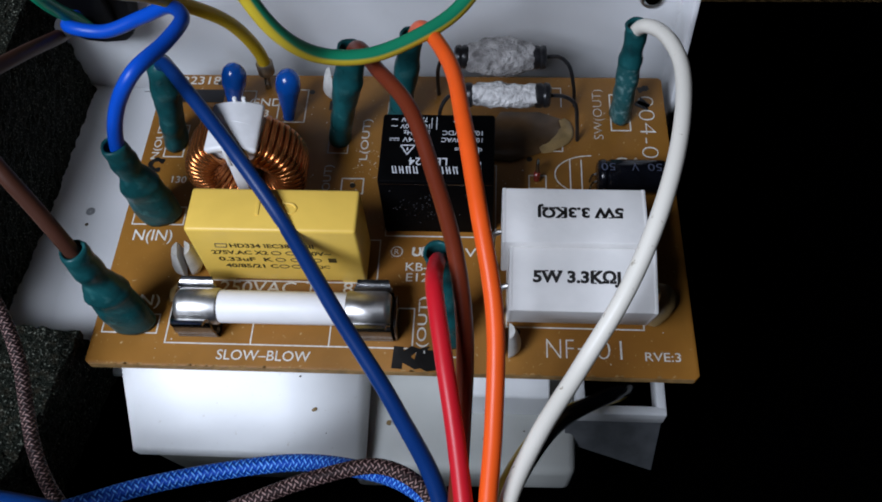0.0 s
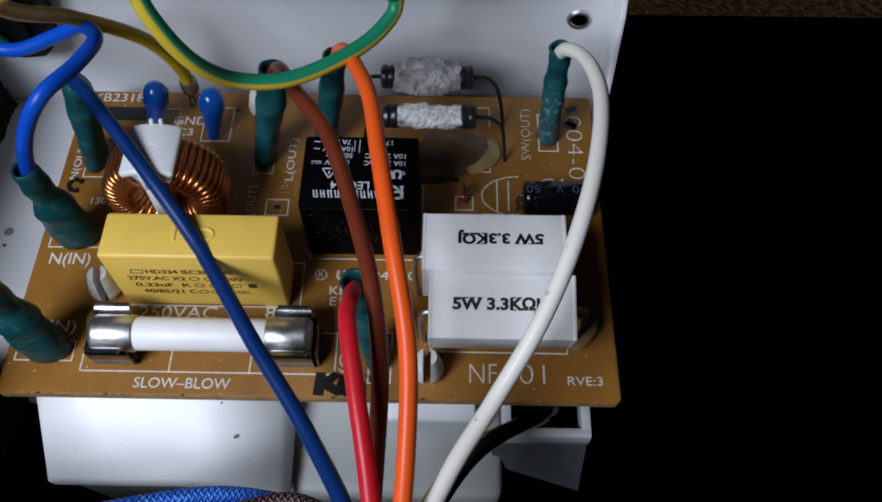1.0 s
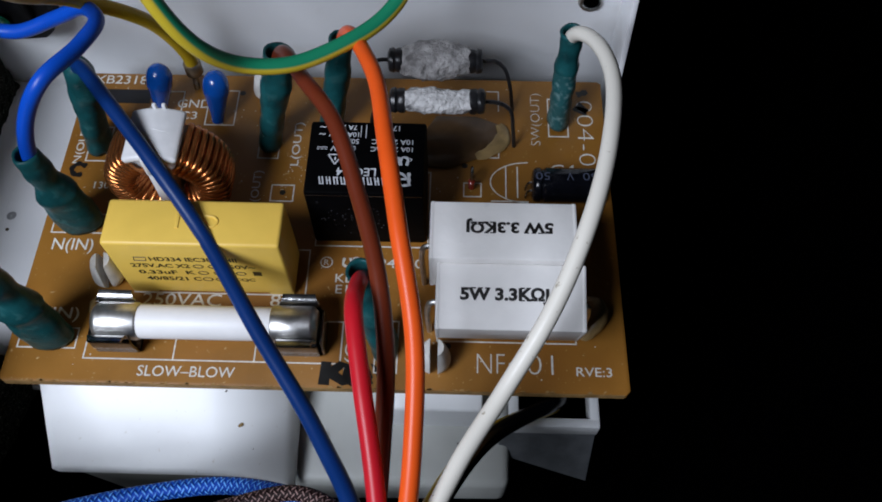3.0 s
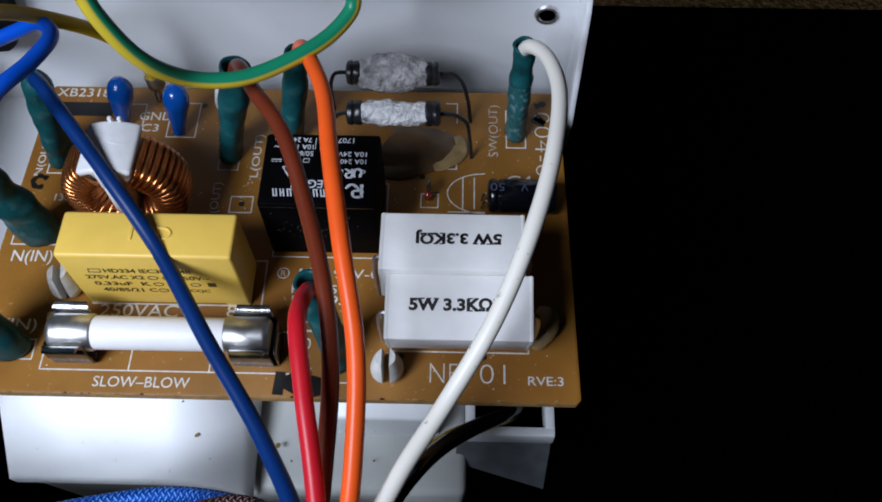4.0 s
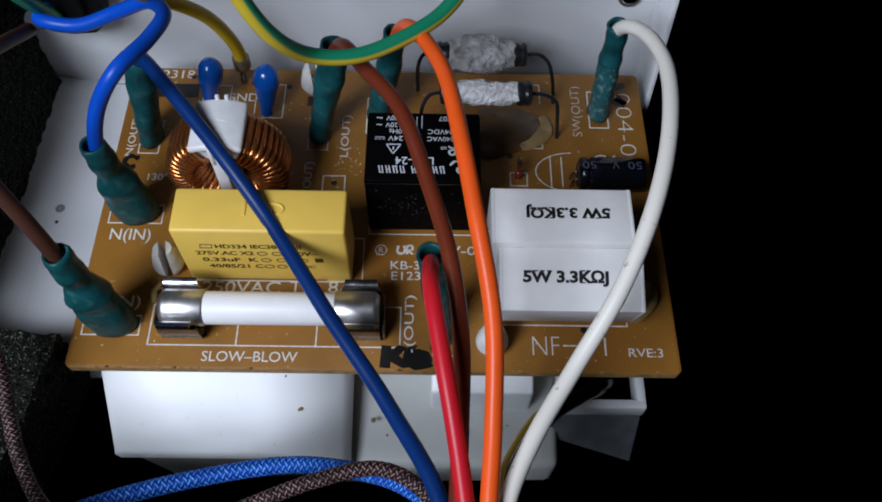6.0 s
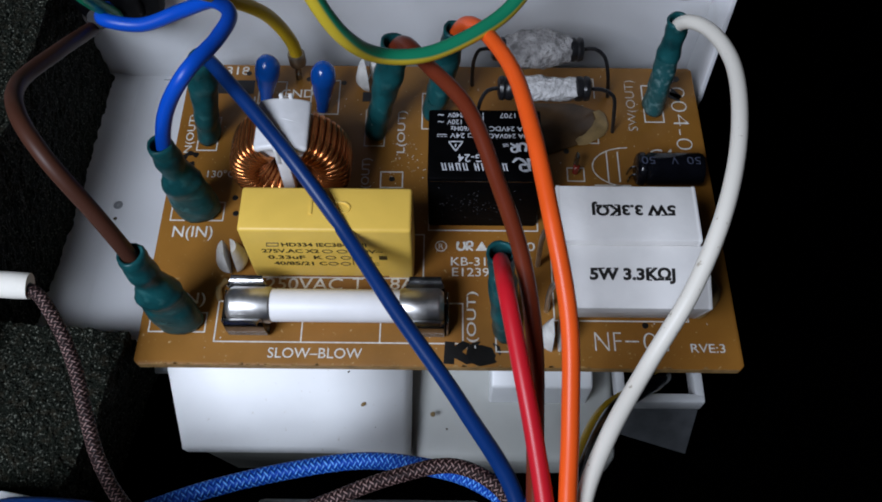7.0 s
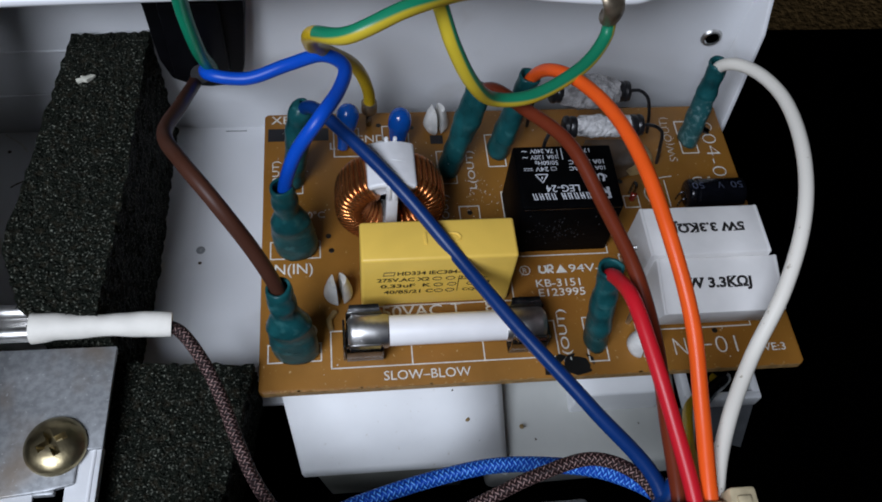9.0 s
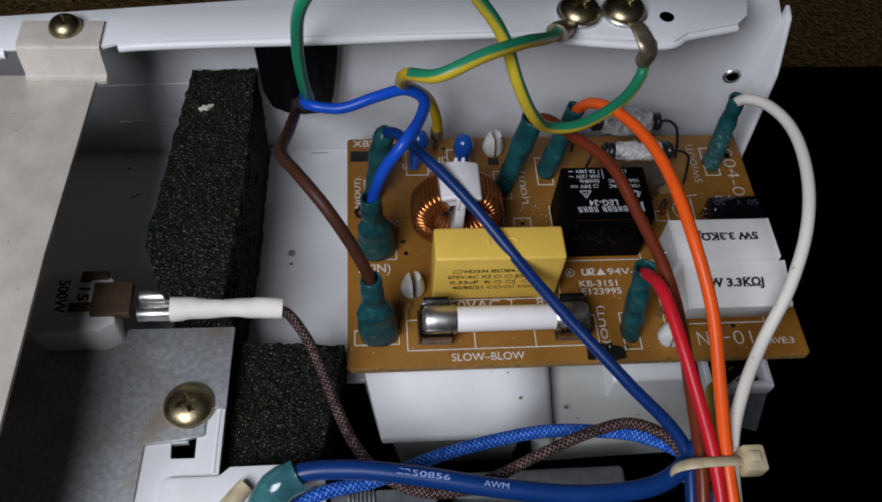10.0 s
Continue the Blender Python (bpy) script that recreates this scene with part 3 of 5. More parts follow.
# recognition mark and triangle
bm = prism([(54.6, 20.9), (56.7, 20.9), (55.65, 22.7)], 0, 0.03)
part("printed_triangle", bm, M_SILK, board, smooth=0)
bm = ribbon([(51.6, 22.6), (51.5, 21.3), (52.2, 21.0), (52.7, 21.4), (52.6, 22.6)], 0.42, 0.03)
ribbon([(53.1, 20.9), (53.2, 22.5), (53.9, 22.6), (54.0, 21.8), (53.3, 21.7), (54.1, 20.9)], 0.38, 0.03, bm)
part("printed_mark", bm, M_SILK, board, smooth=0)
ring = [(48.7 + 0.95 * math.cos(a * 0.5236), 21.7 + 0.95 * math.sin(a * 0.5236)) for a in range(13)]
part("printed_ring", ribbon(ring, 0.18, 0.03), M_SILK, board, smooth=0)
silk("R", 48.3, 21.2, 0.8, 1.0)
outline(board, 12.2, 52.5, 3.8, 11.1)
for x in (26.2, 38.9):
    outline(board, x, x + 0.22, 3.9, 11, "l")
outline(board, 1.4, 10.7, 5.4, 9.0)
outline(board, 1.6, 10.9, 26.2, 30.1)
outline(board, 18.0, 45.9, 15.4, 24.0)
outline(board, 46.4, 65.4, 24.7, 40.0)
outline(board, 67.2, 89.2, 8.0, 24.5)
outline(board, 86.1, 89.8, 48.1, 56.8)
outline(board, 34.4, 38.2, 42.2, 50.5)
outline(board, 44.8, 48.6, 46.1, 54.5)
outline(board, 4.0, 7.8, 40.9, 48.5)
outline(board, 37.7, 41.8, 33.3, 36.8)
outline(board, 57.6, 61.3, 2.5, 11.4)
outline(board, 71.0, 74.2, 35.0, 38.0)
outline(board, 75.0, 77.3, 53.6, 58.3, "tr")
outline(board, 74.6, 77.3, 43.2, 47.2, "br")
outline(board, 13.9, 19.2, 49.6, 57.0)
outline(board, 23.8, 29.3, 49.3, 57.4)
arc = [(82.3 - 6.6 * math.sin(a / 10 * math.pi / 1.0), 38.2 + 4.2 * math.cos(a / 10 * math.pi)) for a in range(11)]
bm = ribbon(arc, 0.2, 0.03)
for x in (78.3, 80.3):
    rbox(x, x + 0.2, 35, 41.5, 0, 0.03, 0, bm=bm)
rbox(75.8, 82.3, 34.2, 34.4, 0, 0.03, 0, bm=bm)
part("printed_arc", bm, M_SILK, board, smooth=0)
part("black_strip", rbox(0.9, 13.0, 54.0, 57.2, 0, 0.03, 0), M_DARKINK, board, "black printed strip", smooth=0)
part("black_strip", rbox(33.6, 36.2, 52.4, 54.6, 0, 0.03, 0), M_DARKINK, board, smooth=0)
bm = prism([(49.3, 0.5), (51.0, 0.4), (51.1, 4.2), (49.5, 4.3)], 0, 0.04)
prism([(50.6, 2.0), (51.6, 1.9), (53.7, 3.9), (52.3, 4.4), (50.7, 3.2)], 0, 0.044, bm=bm)
prism([(50.9, 2.8), (51.0, 1.5), (53.0, 0.4), (54.3, 0.7), (53.6, 1.5), (52.2, 2.6)], 0, 0.048, bm=bm)
join(bm, lumpy(prism([(55.7 + 2.8 * math.cos(a * 0.4488), 2.35 + 2.25 * math.sin(a * 0.4488)) for a in range(14)], 0.0, 0.04), 0.3, 1.2))
part("marker_scrawl", bm, M_BLACKINK, board, "black felt-pen marks", smooth=0)
bm = ribbon([(4.6, 39.8), (3.0, 40.3), (2.1, 39.2), (2.9, 38.0), (4.2, 38.1)], 0.9, 0.04)
part("marker_scrawl", bm, M_BLACKINK, board, smooth=0)
bm = ribbon([(91.6, 57.8), (93.6, 58.6)], 1.2, 0.04)
ribbon([(91.8, 53.6), (92.6, 55.0), (92.0, 54.2)], 2.4, 0.04, bm)
part("marker_scrawl", bm, M_BLACKINK, board, smooth=0)
for x, y in ((29.9, 56.8), (23.2, 57.6), (11.6, 58.9), (39.8, 35.2), (30.2, 10.4), (33.6, 10.2), (37.4, 10.3), (12.4, 31.0), (12.9, 27.8), (69, 7.3), (82, 7.4), (71.2, 41.5)):
    part("drill_hole", turned([(0.55, 0), (0.5, 0.035)], (x, y, 0), seg=12), M_BLACKINK, board)
# glue pool beside the relay and a pale bead at its rim
bm = prism([(64.6, 41), (68, 40.6), (73, 42.6), (76, 44.6), (78.2, 47), (77.6, 50.5), (73, 52), (66, 52.2), (63, 47)], 0.01, 0.35, 0.15)
part("glue_pool", lumpy(bm, 0.35, 2.5), M_GLUE, board, "brown dried glue pool")
part("glue_bead", lumpy(tube([(73.2, 43.3, 0.3), (75.5, 44.3, 0.4), (77.6, 46.6, 0.5), (78.0, 48.6, 0.5), (77.2, 50.4, 0.4)], lambda u: 0.5 + 0.6 * math.sin(3.1 * u), flat=lambda u: (1.3, 0.35)), 0.3, 1.1), M_GLUEP, board, "pale dried glue bead")
part("glue_bead", lumpy(tube([(90.2, 9.0, 0.6), (91.6, 10.5, 2.5), (92.6, 12.5, 3.2), (91.0, 14.6, 2.0)], lambda u: 1.0 + 0.5 * math.sin(3.1 * u)), 0.4, 1.4), M_GLUEP, board)
part("glue_bead", lumpy(tube([(12.5, 11.0, 0.4), (12.2, 13.0, 0.7), (13.2, 14.6, 0.5)], 0.5), 0.25, 0.8), M_GLUEP, board)
rng = random.Random(4)
bm = bmesh.new()
for k in range(150):
    x, y = (rng.gauss(42, 2.2), rng.gauss(39.5, 2.6)) if k < 60 else (rng.uniform(2, 95), rng.uniform(1, 59))
    turned([(rng.uniform(0.05, 0.14), 0), (0.04, 0.05)], (x, y, 0), seg=5, bm=bm)
tagged(part("dust_specks", bm, M_SILK, board, smooth=0), kind="stuff")


bm = bmesh.new()
for k in range(70):
    x, w = rng.uniform(1, 95), rng.uniform(0.2, 1.1)
    d = rng.uniform(0.1, 0.4)
    prism([(x, 0.02), (x + w, 0.02), (x + w * 0.7, d), (x + w * 0.2, d * 0.8)], 0, 0.025, bm=bm)
tagged(part("edge_wear", bm, M_BEDGE, board, "pale chipped edge", smooth=0), kind="stuff")

# ---- terminal boots ----
def boot(bottom, top, along, label, material=M_TEAL, r0=3.9, r1=2.15, dusty=0.0, hood=False):
    """Vinyl boot over a spade terminal: flat and wide at the foot, round at the neck. along: the wide way, x or y."""
    b, t = Vector(bottom), Vector(top)
    ob = thing("terminal_boot", label, "terminal boot", bottom, "boots on the board")
    up = (0, 1, 0) if along == "x" else (1, 0, 0)
    mid = b.lerp(t, 0.52)

    def rad(u):
        if along == "y":
            w = r0 * 0.96 + (r1 * 1.06 - r0 * 0.96) * min(1, max(0, (u - 0.35) / 0.35))
            close = math.sqrt(max(0.06, 1 - max(0.0, (u - 0.86) / 0.14) ** 2)) if hood else 1.0
            return (w + 0.06 * math.sin(u * 31) + 0.05 * math.sin(u * 17 + r0)) * (1.0 if u < 0.96 else 1.04) * close
        if u < 0.45:
            return r0 * (0.97 + 0.06 * math.sin(u * 9))
        if u < 0.62:
            return r0 + (r1 - r0) * (u - 0.45) / 0.17 * 0.95
        return r1 * (1.02 + 0.05 * math.sin(u * 26)) * (1.0 if u < 0.95 else 1.0 - 3.5 * (u - 0.95))

    def fl2(u):
        k = min(1, max(0, (u - 0.35) / 0.3))
        return (1, 0.68 + 0.32 * k)

    line = [b + Vector((0, 0, 0.3)), b.lerp(mid, 0.5) + Vector((0, 0, 0.2)), mid, mid.lerp(t, 0.5), t]
    bm = tube(line, rad, 20, 0.6, flat=fl2, up=up, cap=False, stripe=lambda k, n, u: 1 if u < dusty else 0)
    lumpy(bm, 0.2, 2.8, seed=b.x)
    lumpy(bm, 0.10, 0.8, seed=b.y)
    sl = part("sleeve", bm, [material, M_TEALFADE], ob, smooth=60)
    sol = sl.modifiers.new("thick", "SOLIDIFY")
    sol.thickness, sol.offset = 0.00045, -1
    wx, wy = (2.7, 0.4) if along == "x" else (0.4, 1.9)
    part("spade_terminal", rbox(b.x - wx, b.x + wx, b.y - wy, b.y + wy, 0, 8.5 if along == "x" else 4.5, 0.2), M_TIN, ob, "tinned spade terminal")
    return ob


boot((6.5, 7.3, 0), (5.0, 8.2, 21.8), "x", "teal vinyl boot on the brown supply wire's terminal")
boot((6.7, 28.2, 0), (5.3, 28.3, 20.0), "x", "teal vinyl boot on the blue supply wire's terminal")
boot((6.0, 44.5, 0), (8.9, 46.3, 20.5), "y", "teal vinyl boot bent over on the dark blue wire's terminal", r0=3.2, r1=2.25, hood=True)
boot((36.4, 45.8, 0), (41.0, 48.8, 20.0), "y", "teal vinyl boot on the red-brown wire's terminal", r0=3.1, r1=2.35)
boot((47.0, 50.2, 0), (50.8, 51.6, 20.4), "y", "teal vinyl boot on the orange wire's terminal", r0=3.2, r1=1.9)
boot((59.3, 6.8, 0), (57.2, 8.8, 22.2), "y", "dark teal vinyl boot on the red wire's terminal", r0=3.2, r1=1.85)
boot((87.9, 51.6, 0), (88.0, 53.8, 20.8), "y", "dusty teal vinyl boot on the ivory wire's terminal", r0=2.9, r1=1.75, dusty=0.6)


# ---- fuse with its clips ----
FY, FZ = 8.0, 5.3
fuse = thing("fuse", "white ceramic cartridge fuse with tinned end caps in clips", "fuse", (32, FY, FZ - 3))
part("ceramic_body", turned([(2.5, 0), (2.62, 0.3), (2.62, 22.2), (2.5, 22.5)], (21.2, FY, FZ), (1, 0, 0)), M_CERAM, fuse)
part("end_cap", turned([(2.2, 0), (2.75, 0.5), (2.9, 1.0), (2.9, 6.6), (2.75, 6.9)], (15.3, FY, FZ), (1, 0, 0), 36), M_TIN, fuse, "tinned end cap")
part("end_cap", turned([(2.75, 0), (2.9, 0.3), (2.9, 5.9), (2.75, 6.4), (2.2, 6.9)], (42.4, FY, FZ), (1, 0, 0), 36), M_TIN, fuse, "tinned end cap")


def fuse_clip(x0, x1, stop):
    ob = thing("fuse_clip", "springy steel fuse clip soldered to the board", "fuse clip", ((x0 + x1) / 2, FY, 0), "fuse clips")
    for s in (-1, 1):
        prof = [(0.9, 0.3), (2.7, 0.35), (3.25, 1.3), (3.15, 2.2), (3.4, 3.0), (3.3, 5.0), (2.95, 6.1), (3.3, 6.8), (4.3, 7.1)]
        line = spline([(0, FY + s * y, z) for y, z in prof], 0.5)
        bm = bmesh.new()
        pr = None
        for i, c in enumerate(line):
            t = (line[min(i + 1, len(line) - 1)] - line[max(i - 1, 0)]).normalized()
            n = Vector((0, -t.z, t.y)) * 0.22
            taper = 0.9 * max(0.0, (c.z - 6.4))
            cur = [bm.verts.new((x, (c + k * n).y, (c + k * n).z)) for x, k in ((x0 + taper, 1), (x1 - taper, 1), (x1 - taper, -1), (x0 + taper, -1))]
            if pr:
                for a in range(4):
                    bm.faces.new((pr[a], pr[(a + 1) % 4], cur[(a + 1) % 4], cur[a]))
            else:
                bm.faces.new(cur)
            pr = cur
        bm.faces.new(pr)
        part("arm", bm, M_STEEL, ob)
    part("base", rbox(x0, x1, FY - 3.0, FY + 3.0, 0, 0.5, 0.15), M_STEEL, ob)
    part("stop", rbox(stop - 0.2, stop + 0.2, FY - 2.8, FY + 2.8, 0, 5, 0.15), M_STEEL, ob)
    return ob


fuse_clip(15.0, 21.2, 14.6)
fuse_clip(43.2, 49.4, 49.9)

# ---- film capacitor ----
CX0, CX1, CY0, CY1, CZ = 17.9, 44.3, 15.4, 23.2, 16.2
cap = thing("film_capacitor", "yellow boxed film capacitor with engraved rating print", "capacitor", (31, 19, 0))
cap_case = part("case", rbox(CX0, CX1, CY0, CY1, 0.6, CZ, 0.55, 3), M_YELLOW, cap)
for x in (CX0 + 2.2, CX1 - 2.2):
    part("foot", rbox(x - 2, x + 2, CY0 + 0.2, CY1 - 0.2, 0, 0.8, 0.15), M_YELLOW, cap)


def front(body, x, z, w, h, material=M_YPRINT, bold=0.03):
    m = Matrix.Translation((x, CY0, z)) @ Matrix.Rotation(radians(90), 4, "X")
    return lettering(body, w, h, m, material, cap_case, bold=bold)


front("HD334 IEC384-14II", 24.0, 11.1, 13.2, 1.25)
front("275V.AC X2", 20.6, 9.0, 9.0, 1.25)
front("250V~", 34.6, 9.0, 5.0, 1.25)
front("0.33uF  K", 21.2, 6.9, 8.8, 1.25)
front("40/85/21 C", 21.8, 4.8, 8.6, 1.25)
front("CQC", 35.6, 4.8, 3.2, 1.1)


def cap_ring(x, z, w, h):
    bm = bmesh.new()
    pts = [Vector((x + w * math.cos(a * math.pi / 10), CY0 - 0.02, z + h * math.sin(a * math.pi / 10))) for a in range(20)]
    tube(pts, 0.09, 4, raw=True, closed=True, bm=bm)
    return part("approval_mark", bm, M_YPRINT, cap_case)


for x, z in ((30.9, 9.6), (33.2, 9.6), (31.2, 7.5), (33.6, 7.5), (31.4, 5.4), (33.4, 5.4), (37.0, 7.5)):
    cap_ring(x, z, 0.75, 0.5)
part("approval_mark", rbox(34.6, 34.75, CY0 - 0.03, CY0, 5, 10.2, 0), M_YPRINT, cap_case, smooth=0)
part("approval_mark", rbox(38.9, 40.2, CY0 - 0.03, CY0, 6.9, 8.2, 0), M_YPRINT, cap_case, smooth=0)
bm = tube([Vector((21.6, CY0 - 0.02, 11.2)), Vector((23.4, CY0 - 0.02, 11.2)), Vector((23.6, CY0 - 0.02, 12.2)), Vector((21.8, CY0 - 0.02, 12.2))], 0.1, 4, raw=True, closed=True)
part("maker_mark", bm, M_YPRINT, cap_case)
# raised moulding on the top
for x0, w in ((28.6, 0.5), (31.6, 0.5)):
    part("moulded_rib", rbox(x0, x0 + w, 18.2, 20.6, CZ - 0.1, CZ + 0.18, 0.08), M_YELLOW, cap_case)
part("moulded_rib", rbox(32.4, 32.9, 18.2, 20.6, CZ - 0.1, CZ + 0.18, 0.08), M_YELLOW, cap_case)
part("moulded_rib", tube([(32.6, 18.4, CZ), (34.2, 18.6, CZ), (34.8, 19.4, CZ), (34.2, 20.2, CZ), (32.6, 20.4, CZ)], 0.22, 8, 0.3), M_YELLOW, cap_case)

# ---- relay ----
RX0, RX1, RY0, RY1, RZ = 46.5, 64.9, 25.6, 39.3, 15.0
relay = thing("relay", "black plastic power relay with pale printed ratings on top", "relay", (55.5, 32, 0))
relay_case = part("case", rbox(RX0, RX1, RY0, RY1, 0, RZ, 0.45, 2), M_RELAY, relay)


def on_relay(body, x, y, w, h, bold=0.0, shear=0.0):
    """Upside-down print: x, y is the text's lower left corner as it reads, so its far right corner here."""
    return lettering(body, w, h, flat_m(x, y, RZ, 180), M_RPRINT, relay_case, bold=bold, shear=shear)


for body, x, y, w, h in (("LEG-24", 57.4, 30.3, 6.1, 1.5), ("24V", 52.4, 34.4, 2.4, 0.95), ("50/60Hz", 54.4, 35.8, 4.3, 0.95), ("10A 120V", 54.3, 37.1, 4.8, 0.95), ("7A 240V", 53.9, 38.5, 4.3, 0.95),
                         ("~", 49.0, 38.2, 1.0, 0.3), ("~", 49.0, 36.8, 1.0, 0.3), ("1707", 60.7, 38.5, 2.6, 1.0), ("10A 24VDC", 62.9, 35.8, 6.5, 0.95), ("10A 240VAC", 62.9, 34.35, 6.6, 0.9),
                         ("c", 62.9, 32.3, 0.5, 0.6), ("us", 59.4, 32.4, 0.9, 0.6)):
    on_relay(body, x, y, w, h, 0.008)
# maker's name as slanted bars, its mark, the recognition mark and the warning triangle
for k in range(9):
    x = 48.9 + k * 1.12 + (0.7 if k > 3 else 0)
    bm = bmesh.new()
    for q in (0.0, 0.48):
        prism([(x + q, 27.2), (x + q + 0.2, 27.2), (x + q - 0.08, 28.6), (x + q - 0.28, 28.6)], RZ, RZ + 0.03, bm=bm)
    h = 27.25 + 0.58 * (k % 3)
    prism([(x - 0.05, h), (x + 0.55, h), (x + 0.52, h + 0.16), (x - 0.08, h + 0.16)], RZ, RZ + 0.034, bm=bm)
    part("maker_bar", bm, M_RPRINT, relay_case, smooth=0)
bm = ribbon([(62.5, 29.6), (62.6, 27.2)], 0.5, RZ + 0.03)
ribbon([(62.5, 27.3), (61.4, 27.3), (61.2, 28.3), (62.2, 28.5), (60.9, 29.6), (60.0, 28.8)], 0.4, RZ + 0.03, bm)
part("maker_mark", bm, M_RPRINT, relay_case, smooth=0)
bm = ribbon([(62.1, 30.9), (62.2, 32.2), (61.6, 32.5), (61.2, 32.2), (61.2, 30.9)], 0.4, RZ + 0.03)
ribbon([(60.8, 32.5), (60.7, 30.9), (60.0, 30.9), (59.9, 31.6), (60.6, 31.8), (59.7, 32.5)], 0.36, RZ + 0.03, bm)
part("approval_mark", bm, M_RPRINT, relay_case, smooth=0)
tri = bmesh.new()
for a, b in (((50.9, 30.9), (52.1, 32.75)), ((52.1, 32.75), (49.8, 32.75)), ((49.8, 32.75), (50.9, 30.9)), ((50.9, 31.7), (50.95, 32.3))):
    ribbon([a, b], 0.2, RZ + 0.03, tri)
part("warning_triangle", tri, M_RPRINT, relay_case, smooth=0)
bm = rbox(55.35, 55.47, 36.0, 38.6, RZ, RZ + 0.03, 0)
rbox(47.9, 49.5, 34.08, 34.2, RZ, RZ + 0.03, 0, bm=bm)
for x in (47.9, 48.5, 49.1):
    rbox(x, x + 0.4, 33.7, 33.82, RZ, RZ + 0.03, 0, bm=bm)
for x0, x1, y0, y1 in ((52.9, 53.0, 33.6, 34.4), (53.8, 53.9, 33.6, 34.4), (52.9, 53.9, 33.6, 33.7), (52.9, 53.9, 34.3, 34.4), (54.55, 54.65, 36.2, 38.4)):
    rbox(x0, x1, y0, y1, RZ, RZ + 0.032, 0, bm=bm)
part("rating_bars", bm, M_RPRINT, relay_case, smooth=0)
part("seam_line", rbox(RX0 + 0.3, RX1 - 0.3, RY0 - 0.02, RY0 + 0.1, RZ - 0.75, RZ - 0.65, 0), M_STEEL, relay_case, smooth=0)


rng = random.Random(8)
bm = bmesh.new()
for k in range(70):
    x, z = rng.gauss(53.5, 3.2), rng.gauss(7.5, 2.8)
    if RX0 + 0.6 < x < RX1 - 0.6 and 1 < z < 13.6:
        turned([(rng.uniform(0.05, 0.16), 0), (0.04, 0.03)], (x, RY0, z), (0, -1, 0), 5, bm)
tagged(part("scuff_specks", bm, mat("pale_dust", (0.05, 0.05, 0.055), 0.8, bump=0), relay, smooth=0), kind="stuff")


# ---- cement resistors ----
def cement(at, tilt, turn, label, x, y):
    """White block 21.2 x 9.6 x 8.8 mm, held above the board on its leads; at: the middle of its top face."""
    ob = thing("cement_resistor", label, "resistor", (at[0], at[1], 0), "cement resistors")
    m = Matrix.Translation(at) @ Matrix.Rotation(radians(tilt), 4, "X")
    block = part("ceramic_block", rbox(-10.6, 10.6, -4.8, 4.8, -8.8, 0, 0.35, 2, m=m), M_CEMENT, ob)
    rim = rbox(-10.68, -9.9, -4.84, 4.84, -8.8, 0.04, 0.3, 2, m=m)
    rbox(9.9, 10.68, -4.84, 4.84, -8.8, 0.04, 0.3, 2, bm=rim, m=m)
    part("end_wall", rim, M_CEMENT, ob)
    k = Matrix.Rotation(radians(turn), 4, "Z")
    tm = m @ k @ Matrix.Translation((x, y, 0.0))
    lettering("5W 3.3K\u03a9J", 12.6, 2.5, tm, M_BLACKINK, block, bold=0.045)
    bars = bmesh.new()
    for x0, x1, y0 in ((1.55, 2.25, 2.2), (2.5, 3.2, 2.2), (3.55, 4.25, 2.2), (8.45, 9.15, 2.28), (8.45, 9.15, 0.5), (9.35, 10.0, 2.28), (9.4, 10.1, 0.5)):
        rbox(x0, x1, y0, y0 + 0.2, 0.03, 0.036, 0, bm=bars, m=tm)
    part("serif", bars, M_BLACKINK, block, smooth=0)
    for s in (-1, 1):
        a = m @ Vector((s * 10.6, 0, -5))
        part("lead", tube([a, a + Vector((s * 1.0, 0, -0.5)), (a.x + s * 1.4, a.y, a.z - 3), (a.x + s * 1.2, a.y, -0.4)], 0.45, 8), M_TIN, ob)
    return ob


cement((76.8, 18.2, 17.6), 0, 180, "white cement power resistor with its print upside down", -7.2, -1.9)
cement((77.9, 8.6, 15.4), 15, 0, "white cement power resistor standing off the board", -7.2, -1.1)

# ---- toroidal choke ----
TX, TZ, TY0, TY1 = 23.8, 10.0, 28.7, 36.4
choke = thing("toroidal_choke", "toroidal choke with two copper windings on a white bobbin", "choke", (TX, 34, 0))
core = turned([(5.4, 0), (9.0, 0), (9.0, TY1 - TY0 - 1.4), (5.4, TY1 - TY0 - 1.4), (5.4, 0)], (TX, TY1 - 0.7, TZ), (0, -1, 0), 40)
part("core", core, M_BOBBIN, choke)


def winding(a0, a1, turns):
    """One wire wound round the core's section, turn by turn."""
    prof = ((4.6, 3.8), (5.9, -0.1), (8.1, -0.1), (9.2, 0.8), (9.4, 3.8), (9.2, 6.7), (8.1, 7.5), (5.9, 7.5))
    pts = []
    for i in range(turns):
        for j, (r, y) in enumerate(prof):
            a = radians(a0 + (a1 - a0) * (i + j / len(prof)) / turns)
            r2 = r - (0.8 if i % 2 and r < 5 else 0)
            pts.append((TX + r2 * math.cos(a), TY0 + y, TZ + r2 * math.sin(a)))
    return part("winding", tube(pts, 0.56, 8, 1.0), M_COPPER, choke, "orange-brown enamelled copper winding", smooth=80)


